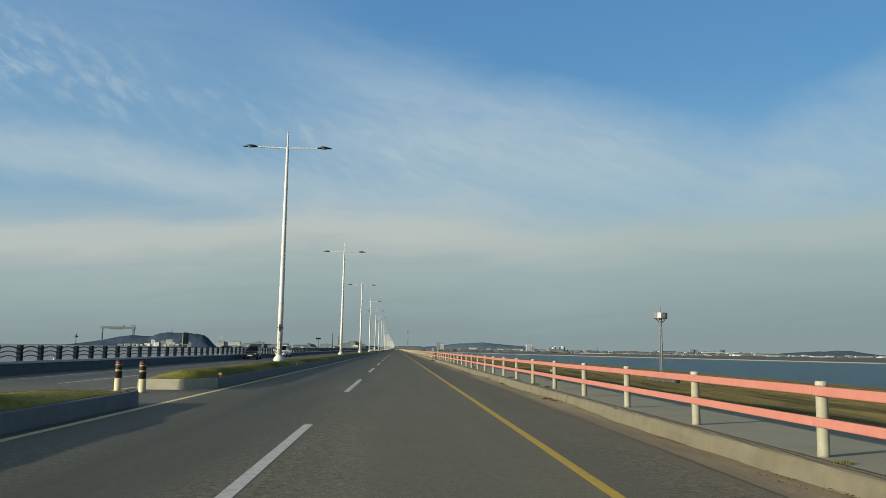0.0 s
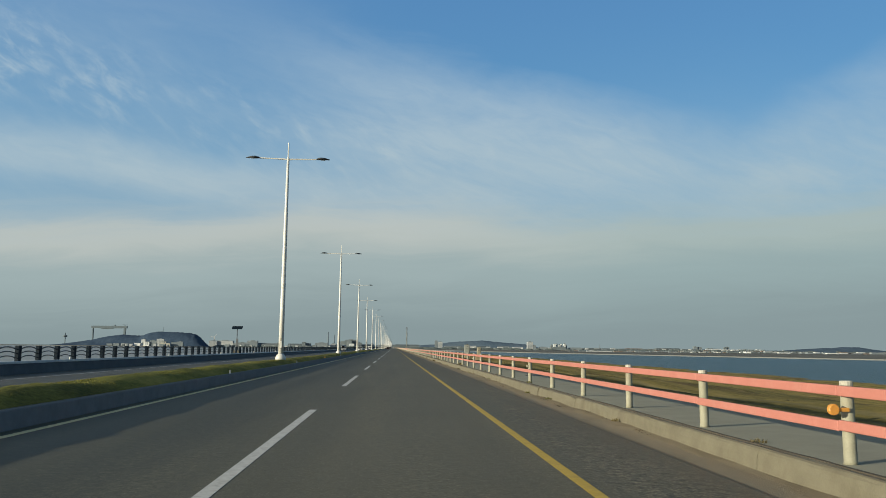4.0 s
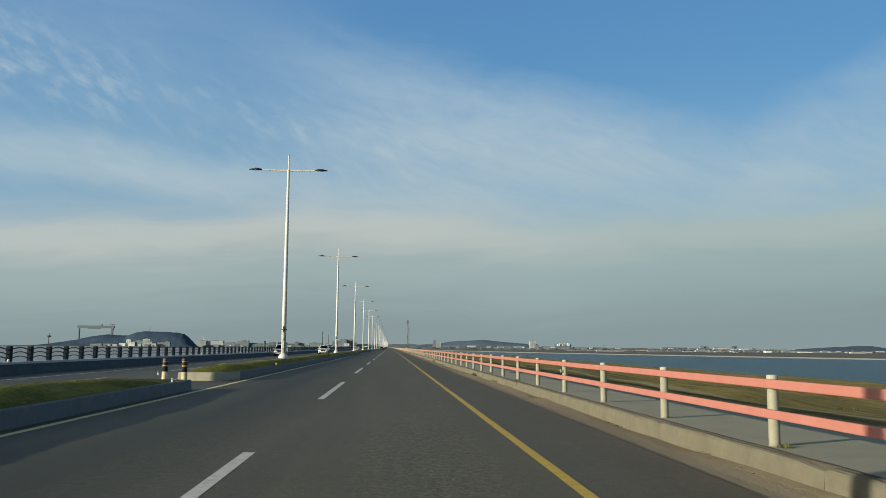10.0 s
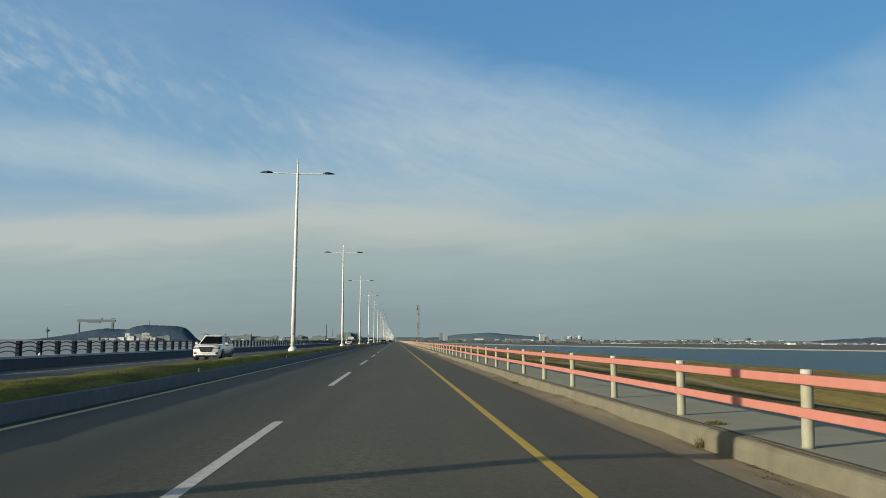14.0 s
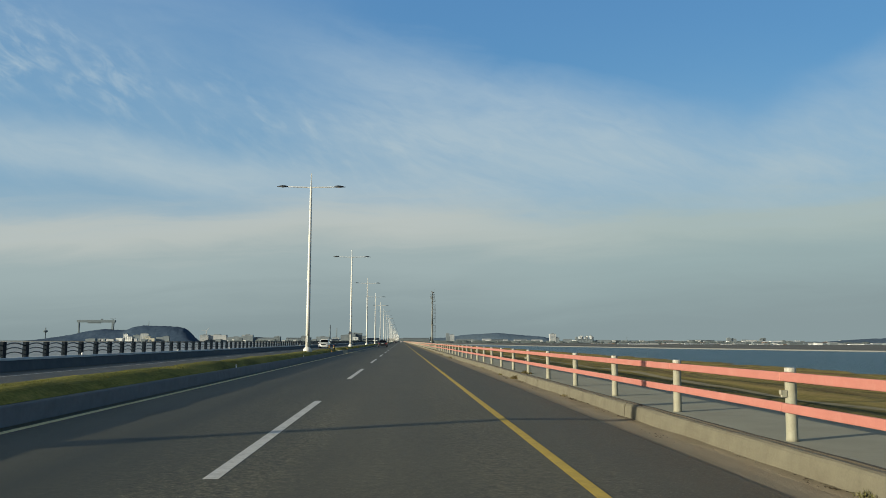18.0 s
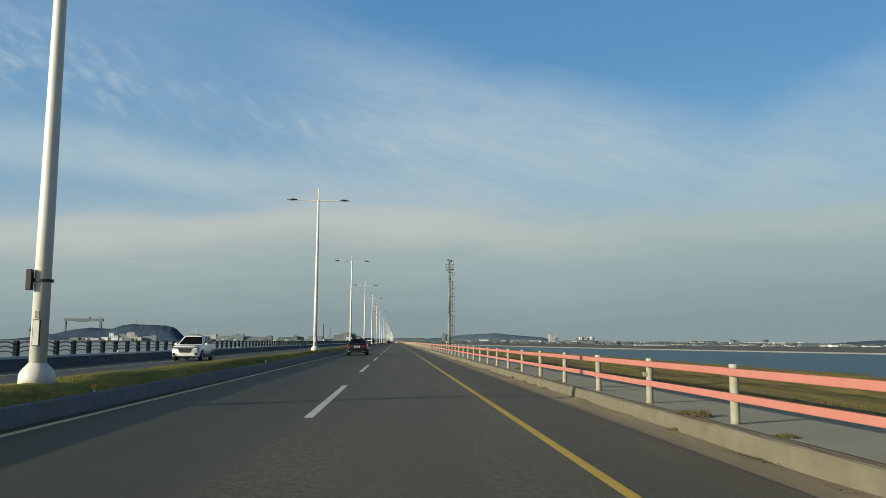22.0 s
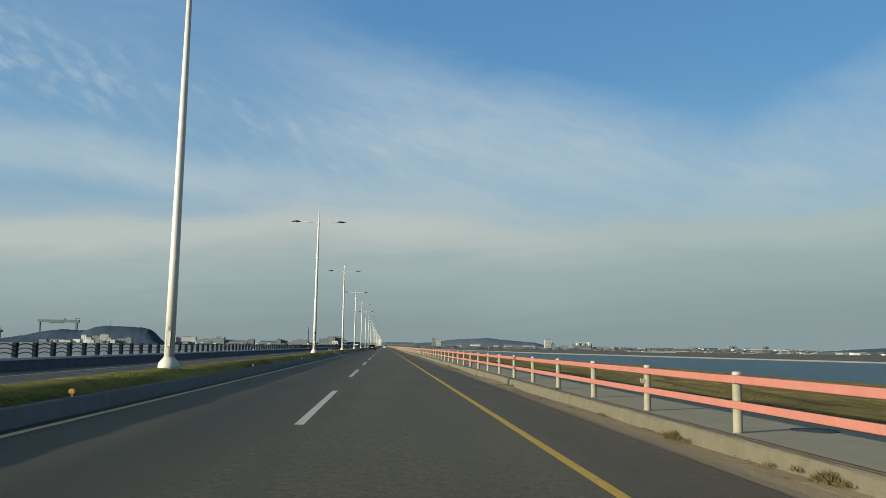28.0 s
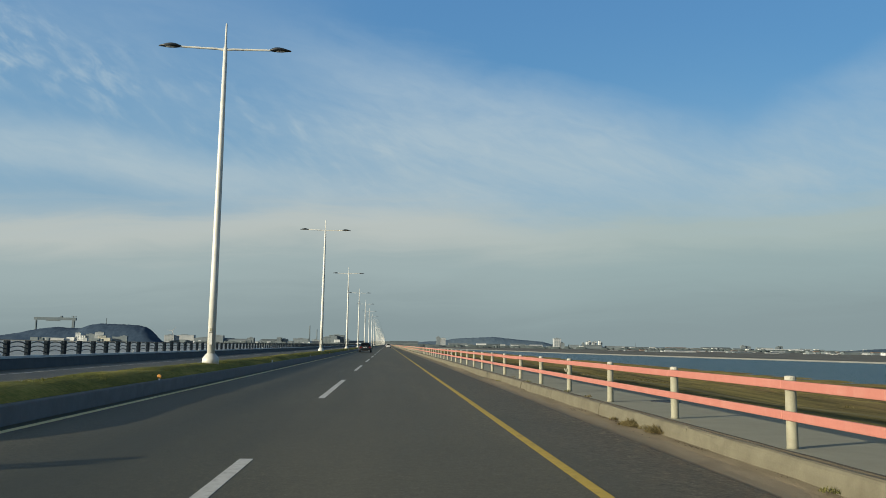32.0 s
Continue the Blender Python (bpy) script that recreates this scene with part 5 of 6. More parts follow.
        for dy in (0.30, 0.62):
            bm = bmesh.new()
            y = g0 + (g3 - g0) * dy
            box(bm, s * hw * 0.995 - 0.018, s * hw * 0.995 + 0.018, y, y + 0.20, zb - 0.14, zb - 0.10, 0.008)
            part("door_handle", bm, M[paint], car)
        bm = bmesh.new()
        box(bm, s * hw * 0.97 - 0.03, s * hw * 0.97 + 0.03, 1.25, L - 1.35, 0.20, 0.30, 0.015)
        part("sill", bm, M["trim"], car)
        for y in (0.20 * L - 0.02, L - 0.19 * L):
            bm = bmesh.new()
            cx = s * (hw - 0.115)
            skin(bm, [ring(bm, (cx + s * d, y, 0.33), r, (1, 0, 0), 20) for d, r in ((-0.11, 0.29), (-0.09, 0.33), (0.09, 0.33), (0.115, 0.30), (0.118, 0.23))])
            wheel = part("wheel", bm, M["rubber"], car, "black tyre")
            bm = bmesh.new()
            skin(bm, [ring(bm, (cx + s * d, y, 0.33), r, (1, 0, 0), 16) for d, r in ((0.09, 0.22), (0.122, 0.225), (0.126, 0.20), (0.112, 0.17))])
            for i in range(5):
                a = 2 * math.pi * i / 5
                tube(bm, [(cx + s * 0.118, y, 0.33), (cx + s * 0.122, y + 0.2 * math.cos(a), 0.33 + 0.2 * math.sin(a))], 0.028, 5)
            part("rim", bm, M["alloy"], wheel)
            bm = bmesh.new()
            pts = [(s * (hw * 0.985), y + 0.385 * math.cos(math.pi * i / 10), 0.33 + 0.385 * math.sin(math.pi * i / 10)) for i in range(11)]
            tube(bm, pts, 0.035, 5)
            part("wheel_arch", bm, M["trim"], car)
        # lamps
        zt = belt[1][2]
        bm = bmesh.new()
        box(bm, min(s * hw * 0.50, s * hw * 0.93), max(s * hw * 0.50, s * hw * 0.93), -0.008, 0.26, zt - 0.28, zt - 0.09, 0.055, 3)
        tail = part("tail_lamp", bm, M["tail"], car, "red tail lamp")
        bm = bmesh.new()
        box(bm, min(s * hw * 0.54, s * hw * 0.82), max(s * hw * 0.54, s * hw * 0.82), -0.018, -0.008, zt - 0.165, zt - 0.15)
        part("lamp_strip", bm, M["trim"], tail)
        zf = lerp_table(belt, L - 0.12)[1]
        bm = bmesh.new()
        box(bm, min(s * hw * 0.44, s * hw * 0.93), max(s * hw * 0.44, s * hw * 0.93), L - 0.50, L + 0.012, zf - 0.20, zf - 0.045, 0.05, 3)
        lamp = part("headlamp", bm, M["trim"], car, "dark headlamp housing with a clear lens")
        bm = bmesh.new()
        box(bm, min(s * hw * 0.52, s * hw * 0.88), max(s * hw * 0.52, s * hw * 0.88), L - 0.05, L + 0.022, zf - 0.155, zf - 0.085, 0.02, 2)
        part("lens", bm, M["headlight"], lamp)
        bm = bmesh.new()
        box(bm, min(s * hw * 0.62, s * hw * 0.84), max(s * hw * 0.62, s * hw * 0.84), L - 0.06, L + 0.034, 0.40, 0.53, 0.03, 2)
        part("fog_lamp", bm, M["trim"], car)
        if clad:
            bm = bmesh.new()
            box(bm, s * hw * 0.985 - 0.03, s * hw * 0.985 + 0.03, 1.25, L - 1.2, 0.24, 0.42, 0.02)
            part("side_cladding", bm, M["trim"], car)
        bm = bmesh.new()
        for e in (0.56, 0.70):
            box(bm, s * hw * e - 0.055, s * hw * e + 0.055, -0.075, 0.02, 0.29, 0.355, 0.012)
        part("exhaust", bm, M["chrome"], car)
    bm = bmesh.new()
    rings = []
    for y, k in ((-0.05, 0.62), (-0.042, 0.76), (0.0, 0.875), (0.10, 0.93), (0.24, 0.955)):
        rings.append([bm.verts.new((sx * hw * k, y, z)) for sx, z in ((-1, 0.24), (1, 0.24), (1.0, 0.36), (0.985, 0.54), (-0.985, 0.54), (-1, 0.36))])
    skin(bm, rings)
    part("rear_bumper", bm, M[paint], car, smooth=True)
    bm = bmesh.new()
    box(bm, -hw * 0.62, hw * 0.62, -0.062, 0.0, 0.22, 0.34, 0.02)
    part("diffuser", bm, M["trim"], car)
    bm = bmesh.new()
    rings = []
    for y, k in ((L - 0.30, 0.97), (L - 0.12, 0.92), (L - 0.01, 0.84), (L + 0.035, 0.66)):
        rings.append([bm.verts.new((sx * hw * k, y, z)) for sx, z in ((-0.98, 0.25), (0.98, 0.25), (1.0, 0.36), (0.99, 0.52), (-0.99, 0.52), (-1, 0.36))])
    skin(bm, rings)
    part("front_bumper", bm, M[paint], car, smooth=True)
    bm = bmesh.new()
    box(bm, -hw * 0.74, hw * 0.74, L - 0.1, L + 0.05, 0.23, 0.345, 0.025)
    part("air_intake", bm, M["trim"], car)
    bm = bmesh.new()
    z0, z1 = 0.545, zf - 0.055
    skin(bm, [[bm.verts.new((sx * hw, y, z)) for sx, z in ((-0.36, z0), (0.36, z0), (0.47, z0 + 0.6 * (z1 - z0)), (0.43, z1), (-0.43, z1), (-0.47, z0 + 0.6 * (z1 - z0)))] for y in (L - 0.22, L + 0.026)])
    grille = part("grille", bm, M["trim"], car, "black grille")
    bm = bmesh.new()
    for i in range(3):
        box(bm, -hw * 0.38, hw * 0.38, L + 0.024, L + 0.034, z0 + (z1 - z0) * (0.28 + 0.22 * i), z0 + (z1 - z0) * (0.28 + 0.22 * i) + 0.014)
    part("grille_bar", bm, M["chrome"], grille)
    zt = belt[1][2]
    bm = bmesh.new()
    box(bm, -0.27, 0.27, -0.03, 0.03, zt - 0.27, zt - 0.15, 0.006)
    pl = part("number_plate", bm, M["plate"], car, "white plate with dark bars")
    bm = bmesh.new()
    for i in range(5):
        box(bm, -0.20 + 0.085 * i, -0.14 + 0.085 * i, -0.041, -0.034, zt - 0.24, zt - 0.18)
    part("plate_bars", bm, M["trim"], pl)
    bm = bmesh.new()
    box(bm, -0.26, 0.26, L + 0.004, L + 0.04, 0.40, 0.51, 0.006)
    part("number_plate", bm, M["plate"], car)
    bm = bmesh.new()
    box(bm, -hw * 0.52, hw * 0.52, -0.03, 0.05, zt - 0.105, zt - 0.075, 0.008)
    part("chrome_strip", bm, M["chrome"], car)
    if hatch:
        bm = bmesh.new()
        box(bm, -hw * 0.80, hw * 0.80, -1.05, 0.0, -0.03, 0.06, 0.03, 2)
        hd = part("tailgate", bm, M["trim"], car, "raised tailgate", at=pose(0, g1 + 0.05, z_roof - 0.02, -14, 0, 0))
        bm = bmesh.new()
        box(bm, -hw * 0.62, hw * 0.62, -0.62, -0.12, 0.058, 0.07)
        part("rear_window", bm, M["glass"], hd)
    return car


SEDAN = [(0.0, 0.30, 0.84, 0.66), (0.06, 0.24, 0.97, 0.84), (0.20, 0.22, 1.02, 0.93), (0.7, 0.22, 1.025, 0.985), (1.5, 0.20, 0.98, 1.0), (3.2, 0.20, 0.95, 1.0), (3.7, 0.20, 0.92, 1.0), (4.3, 0.22, 0.82, 0.97), (4.62, 0.25, 0.72, 0.88), (4.80, 0.28, 0.64, 0.74), (4.86, 0.34, 0.58, 0.60)]
SUV = [(0.0, 0.42, 1.02, 0.84), (0.10, 0.32, 1.10, 0.95), (0.9, 0.28, 1.10, 1.0), (1.7, 0.28, 1.08, 1.0), (3.1, 0.28, 1.05, 1.0), (3.6, 0.28, 1.04, 1.0), (4.2, 0.28, 1.01, 0.98), (4.5, 0.30, 0.97, 0.95), (4.62, 0.32, 0.92, 0.90), (4.68, 0.38, 0.82, 0.82)]
SMALL = [(0.0, 0.38, 0.95, 0.82), (0.10, 0.30, 1.02, 0.94), (0.8, 0.25, 1.02, 1.0), (1.4, 0.25, 1.0, 1.0), (2.4, 0.25, 0.98, 1.0), (2.8, 0.25, 0.96, 1.0), (3.2, 0.26, 0.90, 0.97), (3.5, 0.30, 0.76, 0.90), (3.6, 0.36, 0.62, 0.76)]
VAN = [(0.0, 0.38, 1.02, 0.88), (0.10, 0.28, 1.08, 0.96), (0.9, 0.24, 1.08, 1.0), (2.0, 0.24, 1.04, 1.0), (3.5, 0.24, 0.99, 1.0), (4.05, 0.24, 0.96, 1.0), (4.5, 0.26, 0.90, 0.97), (4.8, 0.27, 0.83, 0.92), (4.90, 0.28, 0.77, 0.88), (4.95, 0.32, 0.66, 0.80)]
build_car(pose(-3.80, 602.9, 0.006, 0, 0, 0.5), "dark metallic saloon car with tinted windows on the road", "car", "car_black", 4.86, 1.94, SEDAN, (0.72, 1.72, 2.75, 3.90), z_roof=1.475)
build_car(pose(-16.85, 96.2, -0.17, 0, 0, 180), "small black hatchback parked with its tailgate raised", "car", "car_black", 3.6, 1.64, SMALL, (0.08, 0.45, 1.75, 2.75), hatch=True, z_roof=1.52)
build_car(pose(-17.15, 373.2, -0.17, 0, 0, 183), "silver estate car parked with its tailgate raised", "car", "car_silver", 4.68, 1.88, SUV, (0.10, 0.55, 2.45, 3.45), hatch=True, z_roof=1.80, taper=0.74, clad=True)
build_car(pose(-16.9, 122.7, -0.17, 0, 0, 177), "white people carrier parked beside the sea wall", "car", "car_white", 4.95, 1.90, VAN, (0.08, 0.42, 3.05, 4.30), z_roof=1.76, taper=0.80)
build_car(pose(-12.6, 400.4, -0.09, 0, 0, 180), "white estate car on the far carriageway", "car", "car_white", 4.68, 1.88, SUV, (0.10, 0.50, 2.45, 3.45), z_roof=1.68, taper=0.72, clad=True)
build_car(pose(-14.2, 589.0, -0.11, 0, 0, 180), "white estate car on the far carriageway", "car", "car_white", 4.68, 1.88, SUV, (0.10, 0.50, 2.45, 3.45), z_roof=1.68, taper=0.72, clad=True)
build_car(pose(-3.6, 888.0, 0.006), "dark saloon car far ahead in the inner lane", "car", "car_black", 4.86, 1.94, SEDAN, (0.72, 1.72, 2.75, 3.90), z_roof=1.475)
build_car(pose(0.1, 1060.0, 0.006), "silver saloon car far ahead in the near lane", "car", "car_silver", 4.86, 1.87, SEDAN, (0.72, 1.72, 2.75, 3.90), z_roof=1.475)

# ================= weeds and grass =================
def blades(bm_v, bm_f, rng, x, y, z, n, h, spread, lean=0.5, width=0.012, dome=0.0):
    for _ in range(n):
        a, r = rng.random() * 6.283, spread * math.sqrt(rng.random())
        px, py = x + r * math.cos(a), y + r * math.sin(a)
        hh = h * (0.45 + 0.75 * rng.random()) * (1 - dome * (r / spread) ** 2)
        la, ll = rng.random() * 6.283, lean * hh * rng.random()
        d = rng.random() * 3.1416
        wx, wy = width * math.cos(d), width * math.sin(d)
        i = len(bm_v)
        mx, my = px + ll * 0.4 * math.cos(la), py + ll * 0.4 * math.sin(la)
        bm_v += [(px - wx, py - wy, z), (px + wx, py + wy, z), (mx + wx * 0.8, my + wy * 0.8, z + hh * 0.6), (mx - wx * 0.8, my - wy * 0.8, z + hh * 0.6), (px + ll * math.cos(la), py + ll * math.sin(la), z + hh)]
        bm_f += [(i, i + 1, i + 2, i + 3), (i + 3, i + 2, i + 4)]


def blade_object(name, v, f, mat, parent=None):
    me = bpy.data.meshes.new(name)
    me.from_pydata(v, [], f)
    me.materials.append(mat)
    ob = new(name, me)
    ob.parent = parent
    return ob


# along the road, kind: 0 upright green tuft, 1 dry sprawling mat, 2 large dry tuft, 3 tall thin stalks
WALK_WEEDS = [(4.98, 89.1, 1), (4.65, 82.9, 0), (4.86, 309.0, 1), (4.69, 720.0, 1), (4.72, 727.8, 1), (4.62, 543.1, 2), (4.66, 540.3, 0), (4.70, 421.2, 0), (4.67, 230.9, 1), (5.03, 564.8, 2), (4.66, 727.4, 1),
              (4.70, 156.4, 1), (4.75, 155.7, 0), (4.67, 154.3, 1), (5.26, 190.2, 0), (4.64, 180.9, 0), (4.71, 178.4, 1), (4.66, 35.1, 1), (4.64, 66.4, 2), (4.61, 71.8, 1), (4.66, 70.8, 0), (4.74, 55.3, 1),
              (4.74, 51.8, 3), (4.66, 26.3, 0), (4.65, 28.4, 0), (4.83, 156.2, 2), (4.60, 154.9, 1), (4.81, 152.9, 1), (4.70, 184.3, 3), (4.97, 208.1, 1), (4.69, 352.3, 0), (5.00, 305.3, 3), (4.95, 35.7, 1), (4.66, 466.0, 2), (4.76, 206.5, 1), (4.86, 207.3, 2), (4.82, 204.7, 0), (4.75, 209.0, 1)]
GUTTER_WEEDS = [(4.26, 422.4, 2), (4.28, 683.5, 2), (4.26, 679.0, 2), (4.26, 227.4, 2), (4.24, 724.6, 0), (4.10, 722.5, 1), (4.20, 720.9, 1), (4.26, 97.0, 2), (4.24, 322.8, 2), (4.00, 313.1, 1), (4.28, 284.8, 2), (4.28, 504.8, 2),
                (4.22, 727.8, 1), (4.28, 778.0, 2), (4.26, 779.3, 2), (4.24, 162.8, 0), (4.24, 183.0, 2), (4.30, 351.8, 3), (4.28, 96.6, 2), (4.26, 97.8, 0), (4.27, 101.4, 2), (4.24, 103.4, 0), (4.10, 71.6, 1), (4.00, 22.9, 1), (4.28, 660.6, 2), (4.28, 661.8, 2), (4.28, 466.2, 2), (4.26, 203.0, 2)]
WEEDS = [(x, y, k, 0.125) for x, y, k in WALK_WEEDS] + [(x, y, k, sand(y) - 0.165 + 0.02) for x, y, k in GUTTER_WEEDS]
rw = random.Random(5)
for k in range(46):
    WEEDS.append((rw.choice((4.58, 4.62, 4.75)) + rw.gauss(0, 0.04), 6 + rw.random() * 800, 4, 0.125))
for k in range(60):
    y = 6 + rw.random() * 800
    WEEDS.append((4.29 - 0.05 * rw.random(), y, 4, sand(y) - 0.165 + 0.015))
for x, y, kind, z in WEEDS:
    v, f = [], []
    if kind == 0:
        blades(v, f, rw, 0, 0, 0, 300, 0.065, 0.17, 1.7, 0.0036, 0.8)
    elif kind == 1:
        for j in range(5):
            blades(v, f, rw, rw.gauss(0, 0.06), rw.gauss(0, 0.19), 0, 150, 0.05, 0.16, 1.9, 0.0035, 0.7)
    elif kind == 2:
        blades(v, f, rw, 0, 0, 0, 480, 0.15, 0.19, 1.5, 0.0038, 0.8)
        for j in range(4):
            blades(v, f, rw, rw.gauss(0, 0.05), rw.gauss(0, 0.30), 0, 110, 0.085, 0.14, 1.5, 0.0035, 0.7)
    elif kind == 3:
        blades(v, f, rw, 0, 0, 0, 34, 0.24, 0.06, 0.9, 0.0028, 0.3)
        blades(v, f, rw, 0, 0, 0, 90, 0.12, 0.14, 1.3, 0.004, 0.5)
    else:
        blades(v, f, rw, 0, 0, 0, 70, 0.07, 0.11, 1.0, 0.004, 0.6)
    ob = blade_object("weed", v, f, M["tussock"] if kind == 3 else M["weed_green"] if kind == 0 or (kind == 4 and rw.random() < 0.5) else M["weed_dry"])
    ob.matrix_basis = pose(x, y, z)
    tagged(ob, ("low green weed tuft beside the kerb", "flattened mat of dry weeds on concrete", "bushy dry weed clump growing at the kerb", "thin dark weed stalks on the walkway", "small weed tuft in a kerb joint")[kind], "weed", "weeds along the kerb", kind="stuff")

v, f = [], []
rb = random.Random(17)
for a, b in islands:
    if a > 900 or b < -20:
        continue
    for _ in range(int((b - a) * 110)):
        y = a + 0.3 + rb.random() * (b - a - 0.6)
        e = min(1.0, max(0.0, (y - a) / 2.31))
        s = rb.random() * 2 - 1
        half = 0.86 * math.sqrt(max(0.02, 1 - (1 - e) ** 2))
        clump = noise.noise(Vector((s * 2, y * 0.5, 8.0)))
        if clump < -0.25:
            continue
        blades(v, f, rb, -6.9 + s * half, y, 0.30 + 0.195 * (1 - abs(s) ** 2.4) * max(0.0, min(1, (y - a - 0.2) / 1.1, (b - 0.17 - y) / 5.0)), 3, 0.03 + 0.03 * clump, 0.08, 0.9, 0.005)
tagged(blade_object("median_grass", v, f, M["blade"]), "yellow-green grass growing on the median", "grass", kind="stuff")

# rough tussocks over the near part of the meadow
v, f = [], []
rb = random.Random(57)
for _ in range(2600):
    x, y = 6.9 + 9.0 * rb.random() ** 1.7, 10 + 850 * rb.random()
    if noise.noise(Vector((x * 0.25, y * 0.06, 3.0))) < -0.02:
        continue
    z = lerp_table(list(zip(xs, base_z)), x)[0] - 0.04
    blades(v, f, rb, x, y, z, 26, 0.06 + 0.07 * rb.random() ** 2, 0.34, 1.3, 0.008, 0.6)
tagged(blade_object("meadow_tussocks", v, f, M["tussock"]), "rough olive tussocks on the meadow edge", "grass", kind="stuff")

# leaf litter and grit caught along the kerb
M["litter"] = make_blade("dark_leaf_litter", (0.035, 0.028, 0.018), (0.10, 0.078, 0.045))
v, f = [], []
rb = random.Random(37)
for _ in range(420):
    cy, cx = rb.random() * 800, 4.31 - 0.40 * rb.random() ** 2
    for _ in range(rb.randint(6, 34)):
        x, y = min(4.33, cx + rb.gauss(0, 0.035)), cy + rb.gauss(0, 0.30)
        z = -0.132 - 0.03 * (x - 4.0) / 0.35 + sand(y) * max(0.0, (x - 3.85) / 0.5) ** 1.4 + 0.006
        i, a, r = len(v), rb.random() * 6.283, 0.006 + 0.016 * rb.random()
        v += [(x + r * math.cos(a + t), y + r * 1.6 * math.sin(a + t), z + 0.012 * rb.random()) for t in (0, 1.7, 3.1, 4.9)]
        f.append((i, i + 1, i + 2, i + 3))
tagged(blade_object("leaf_litter", v, f, M["litter"]), "dark leaf litter and grit along the kerb", "litter", kind="stuff")

# ================= far shore, hills and town =================
def far_mat(name, a, c, scale):
    m, N, b = material(name, 0.95, 0.0, 0.1)
    co = N.add("ShaderNodeTexCoord").outputs["Object"]
    f = N.math("ADD", N.math("MULTIPLY", N.noise(co, scale, 5.0, 0.6), 0.6), N.math("MULTIPLY", N.noise(co, scale * 7, 3.0, 0.6), 0.4))
    link(N, N.ramp(f, [(0.38, a), (0.62, c)]), b.inputs["Base Color"])
    return m


# blue haze is painted into the hill colours, in three strengths
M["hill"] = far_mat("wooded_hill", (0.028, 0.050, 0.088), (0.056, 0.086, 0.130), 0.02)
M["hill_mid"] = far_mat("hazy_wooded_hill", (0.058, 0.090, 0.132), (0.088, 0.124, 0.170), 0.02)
M["hill_pale"] = far_mat("haze_paled_wooded_hill", (0.080, 0.120, 0.168), (0.110, 0.152, 0.196), 0.015)
M["flat"] = far_mat("reclaimed_flat_land", (0.118, 0.122, 0.114), (0.172, 0.168, 0.150), 0.01)
M["dyke"] = far_mat("pale_stone_dyke", (0.30, 0.295, 0.265), (0.38, 0.37, 0.33), 0.05)
# the town's wall colours include a bluish tint for haze
M["bld_white"] = far_mat("hazed_pale_plaster", (0.31, 0.335, 0.35), (0.41, 0.425, 0.43), 0.06)
M["bld_grey"] = far_mat("hazed_grey_plaster", (0.145, 0.175, 0.195), (0.19, 0.22, 0.235), 0.06)
M["bld_dark"] = far_mat("hazed_dark_plaster", (0.10, 0.125, 0.14), (0.135, 0.16, 0.17), 0.06)
M["crane"] = far_mat("blue_grey_crane_steel", (0.12, 0.155, 0.175), (0.15, 0.18, 0.20), 0.05)

bm = bmesh.new()
shore = [(793 - 0.33 * y if y < 1700 else 232 - 0.10 * (y - 1700), y) for y in (-1500, -800, -300, 0, 300, 600, 900, 1200, 1500, 1800, 2100, 2400, 2700, 3000)] + [(40, 3250), (-400, 3400), (-900, 3450), (-2200, 3500)]
edge = [(x + noise.noise(Vector((y * 0.004, 0, 1))) * 14, y) for x, y in shore]
rows = []
for x, y in edge:
    dx, dy = (1.0, 0.12) if y < 3001 else (0.25, 1.0)
    rows.append([bm.verts.new((x + dx * d, y + dy * d, z)) for d, z in ((0, -6.9), (4, -5.75), (7, -5.6))])
for r0, r1 in zip(rows, rows[1:]):
    for i in range(2):
        bm.faces.new((r0[i], r0[i + 1], r1[i + 1], r1[i]))
tagged(part("far_dyke", bm, M["dyke"]), "pale stone dyke along the far shore", "dyke", kind="structure")
bm = bmesh.new()
rows = []
for x, y in edge:
    dx, dy = (1.0, 0.12) if y < 3001 else (0.25, 1.0)
    rows.append([bm.verts.new((x + dx * d, y + dy * d, z)) for d, z in ((6.5, -5.65), (60, -5.2), (400, -4.7), (1400, -4.2), (4500, -3.6))])
for r0, r1 in zip(rows, rows[1:]):
    for i in range(4):
        bm.faces.new((r0[i], r0[i + 1], r1[i + 1], r1[i]))
tagged(part("far_land", bm, M["flat"]), "flat dull green land behind the far shore", "land", kind="structure")


def hill(name, label, pts, y, depth, mat, seed, rough=0.06):
    """A long hill: ridge line of (x, height) at distance y, round in section."""
    bm = bmesh.new()
    rows = []
    for x in steps(pts[0][0], pts[-1][0], 4.5):
        h = lerp_table([(a, b) for a, b in pts], x)[0]
        row = []
        for i in range(29):
            t = i / 28
            prof = math.sin(math.pi * t) ** 0.8
            n = 1 + rough * 1.2 * noise.noise(Vector((x * 0.012, t * 5, seed))) * prof + rough * 1.2 * noise.noise(Vector((x * 0.06, t * 12, seed + 5)))
            crown = 2.6 * abs(noise.noise(Vector((x * 0.075, t * depth * 0.05, seed + 9)))) + 1.6 * abs(noise.noise(Vector((x * 0.19, t * depth * 0.12, seed + 2)))) - 1.1
            row.append(bm.verts.new((x, y - depth / 2 + depth * t, -4 + (h + 4) * prof * n + crown * min(1.0, prof * 3) * min(1.0, max(0.0, h) / 12))))
        rows.append(row)
    for r0, r1 in zip(rows, rows[1:]):
        for i in range(28):
            bm.faces.new((r0[i], r0[i + 1], r1[i + 1], r1[i]))
    ob = part(name, bm, mat, smooth=True)
    return tagged(ob, label, "hill", kind="structure")


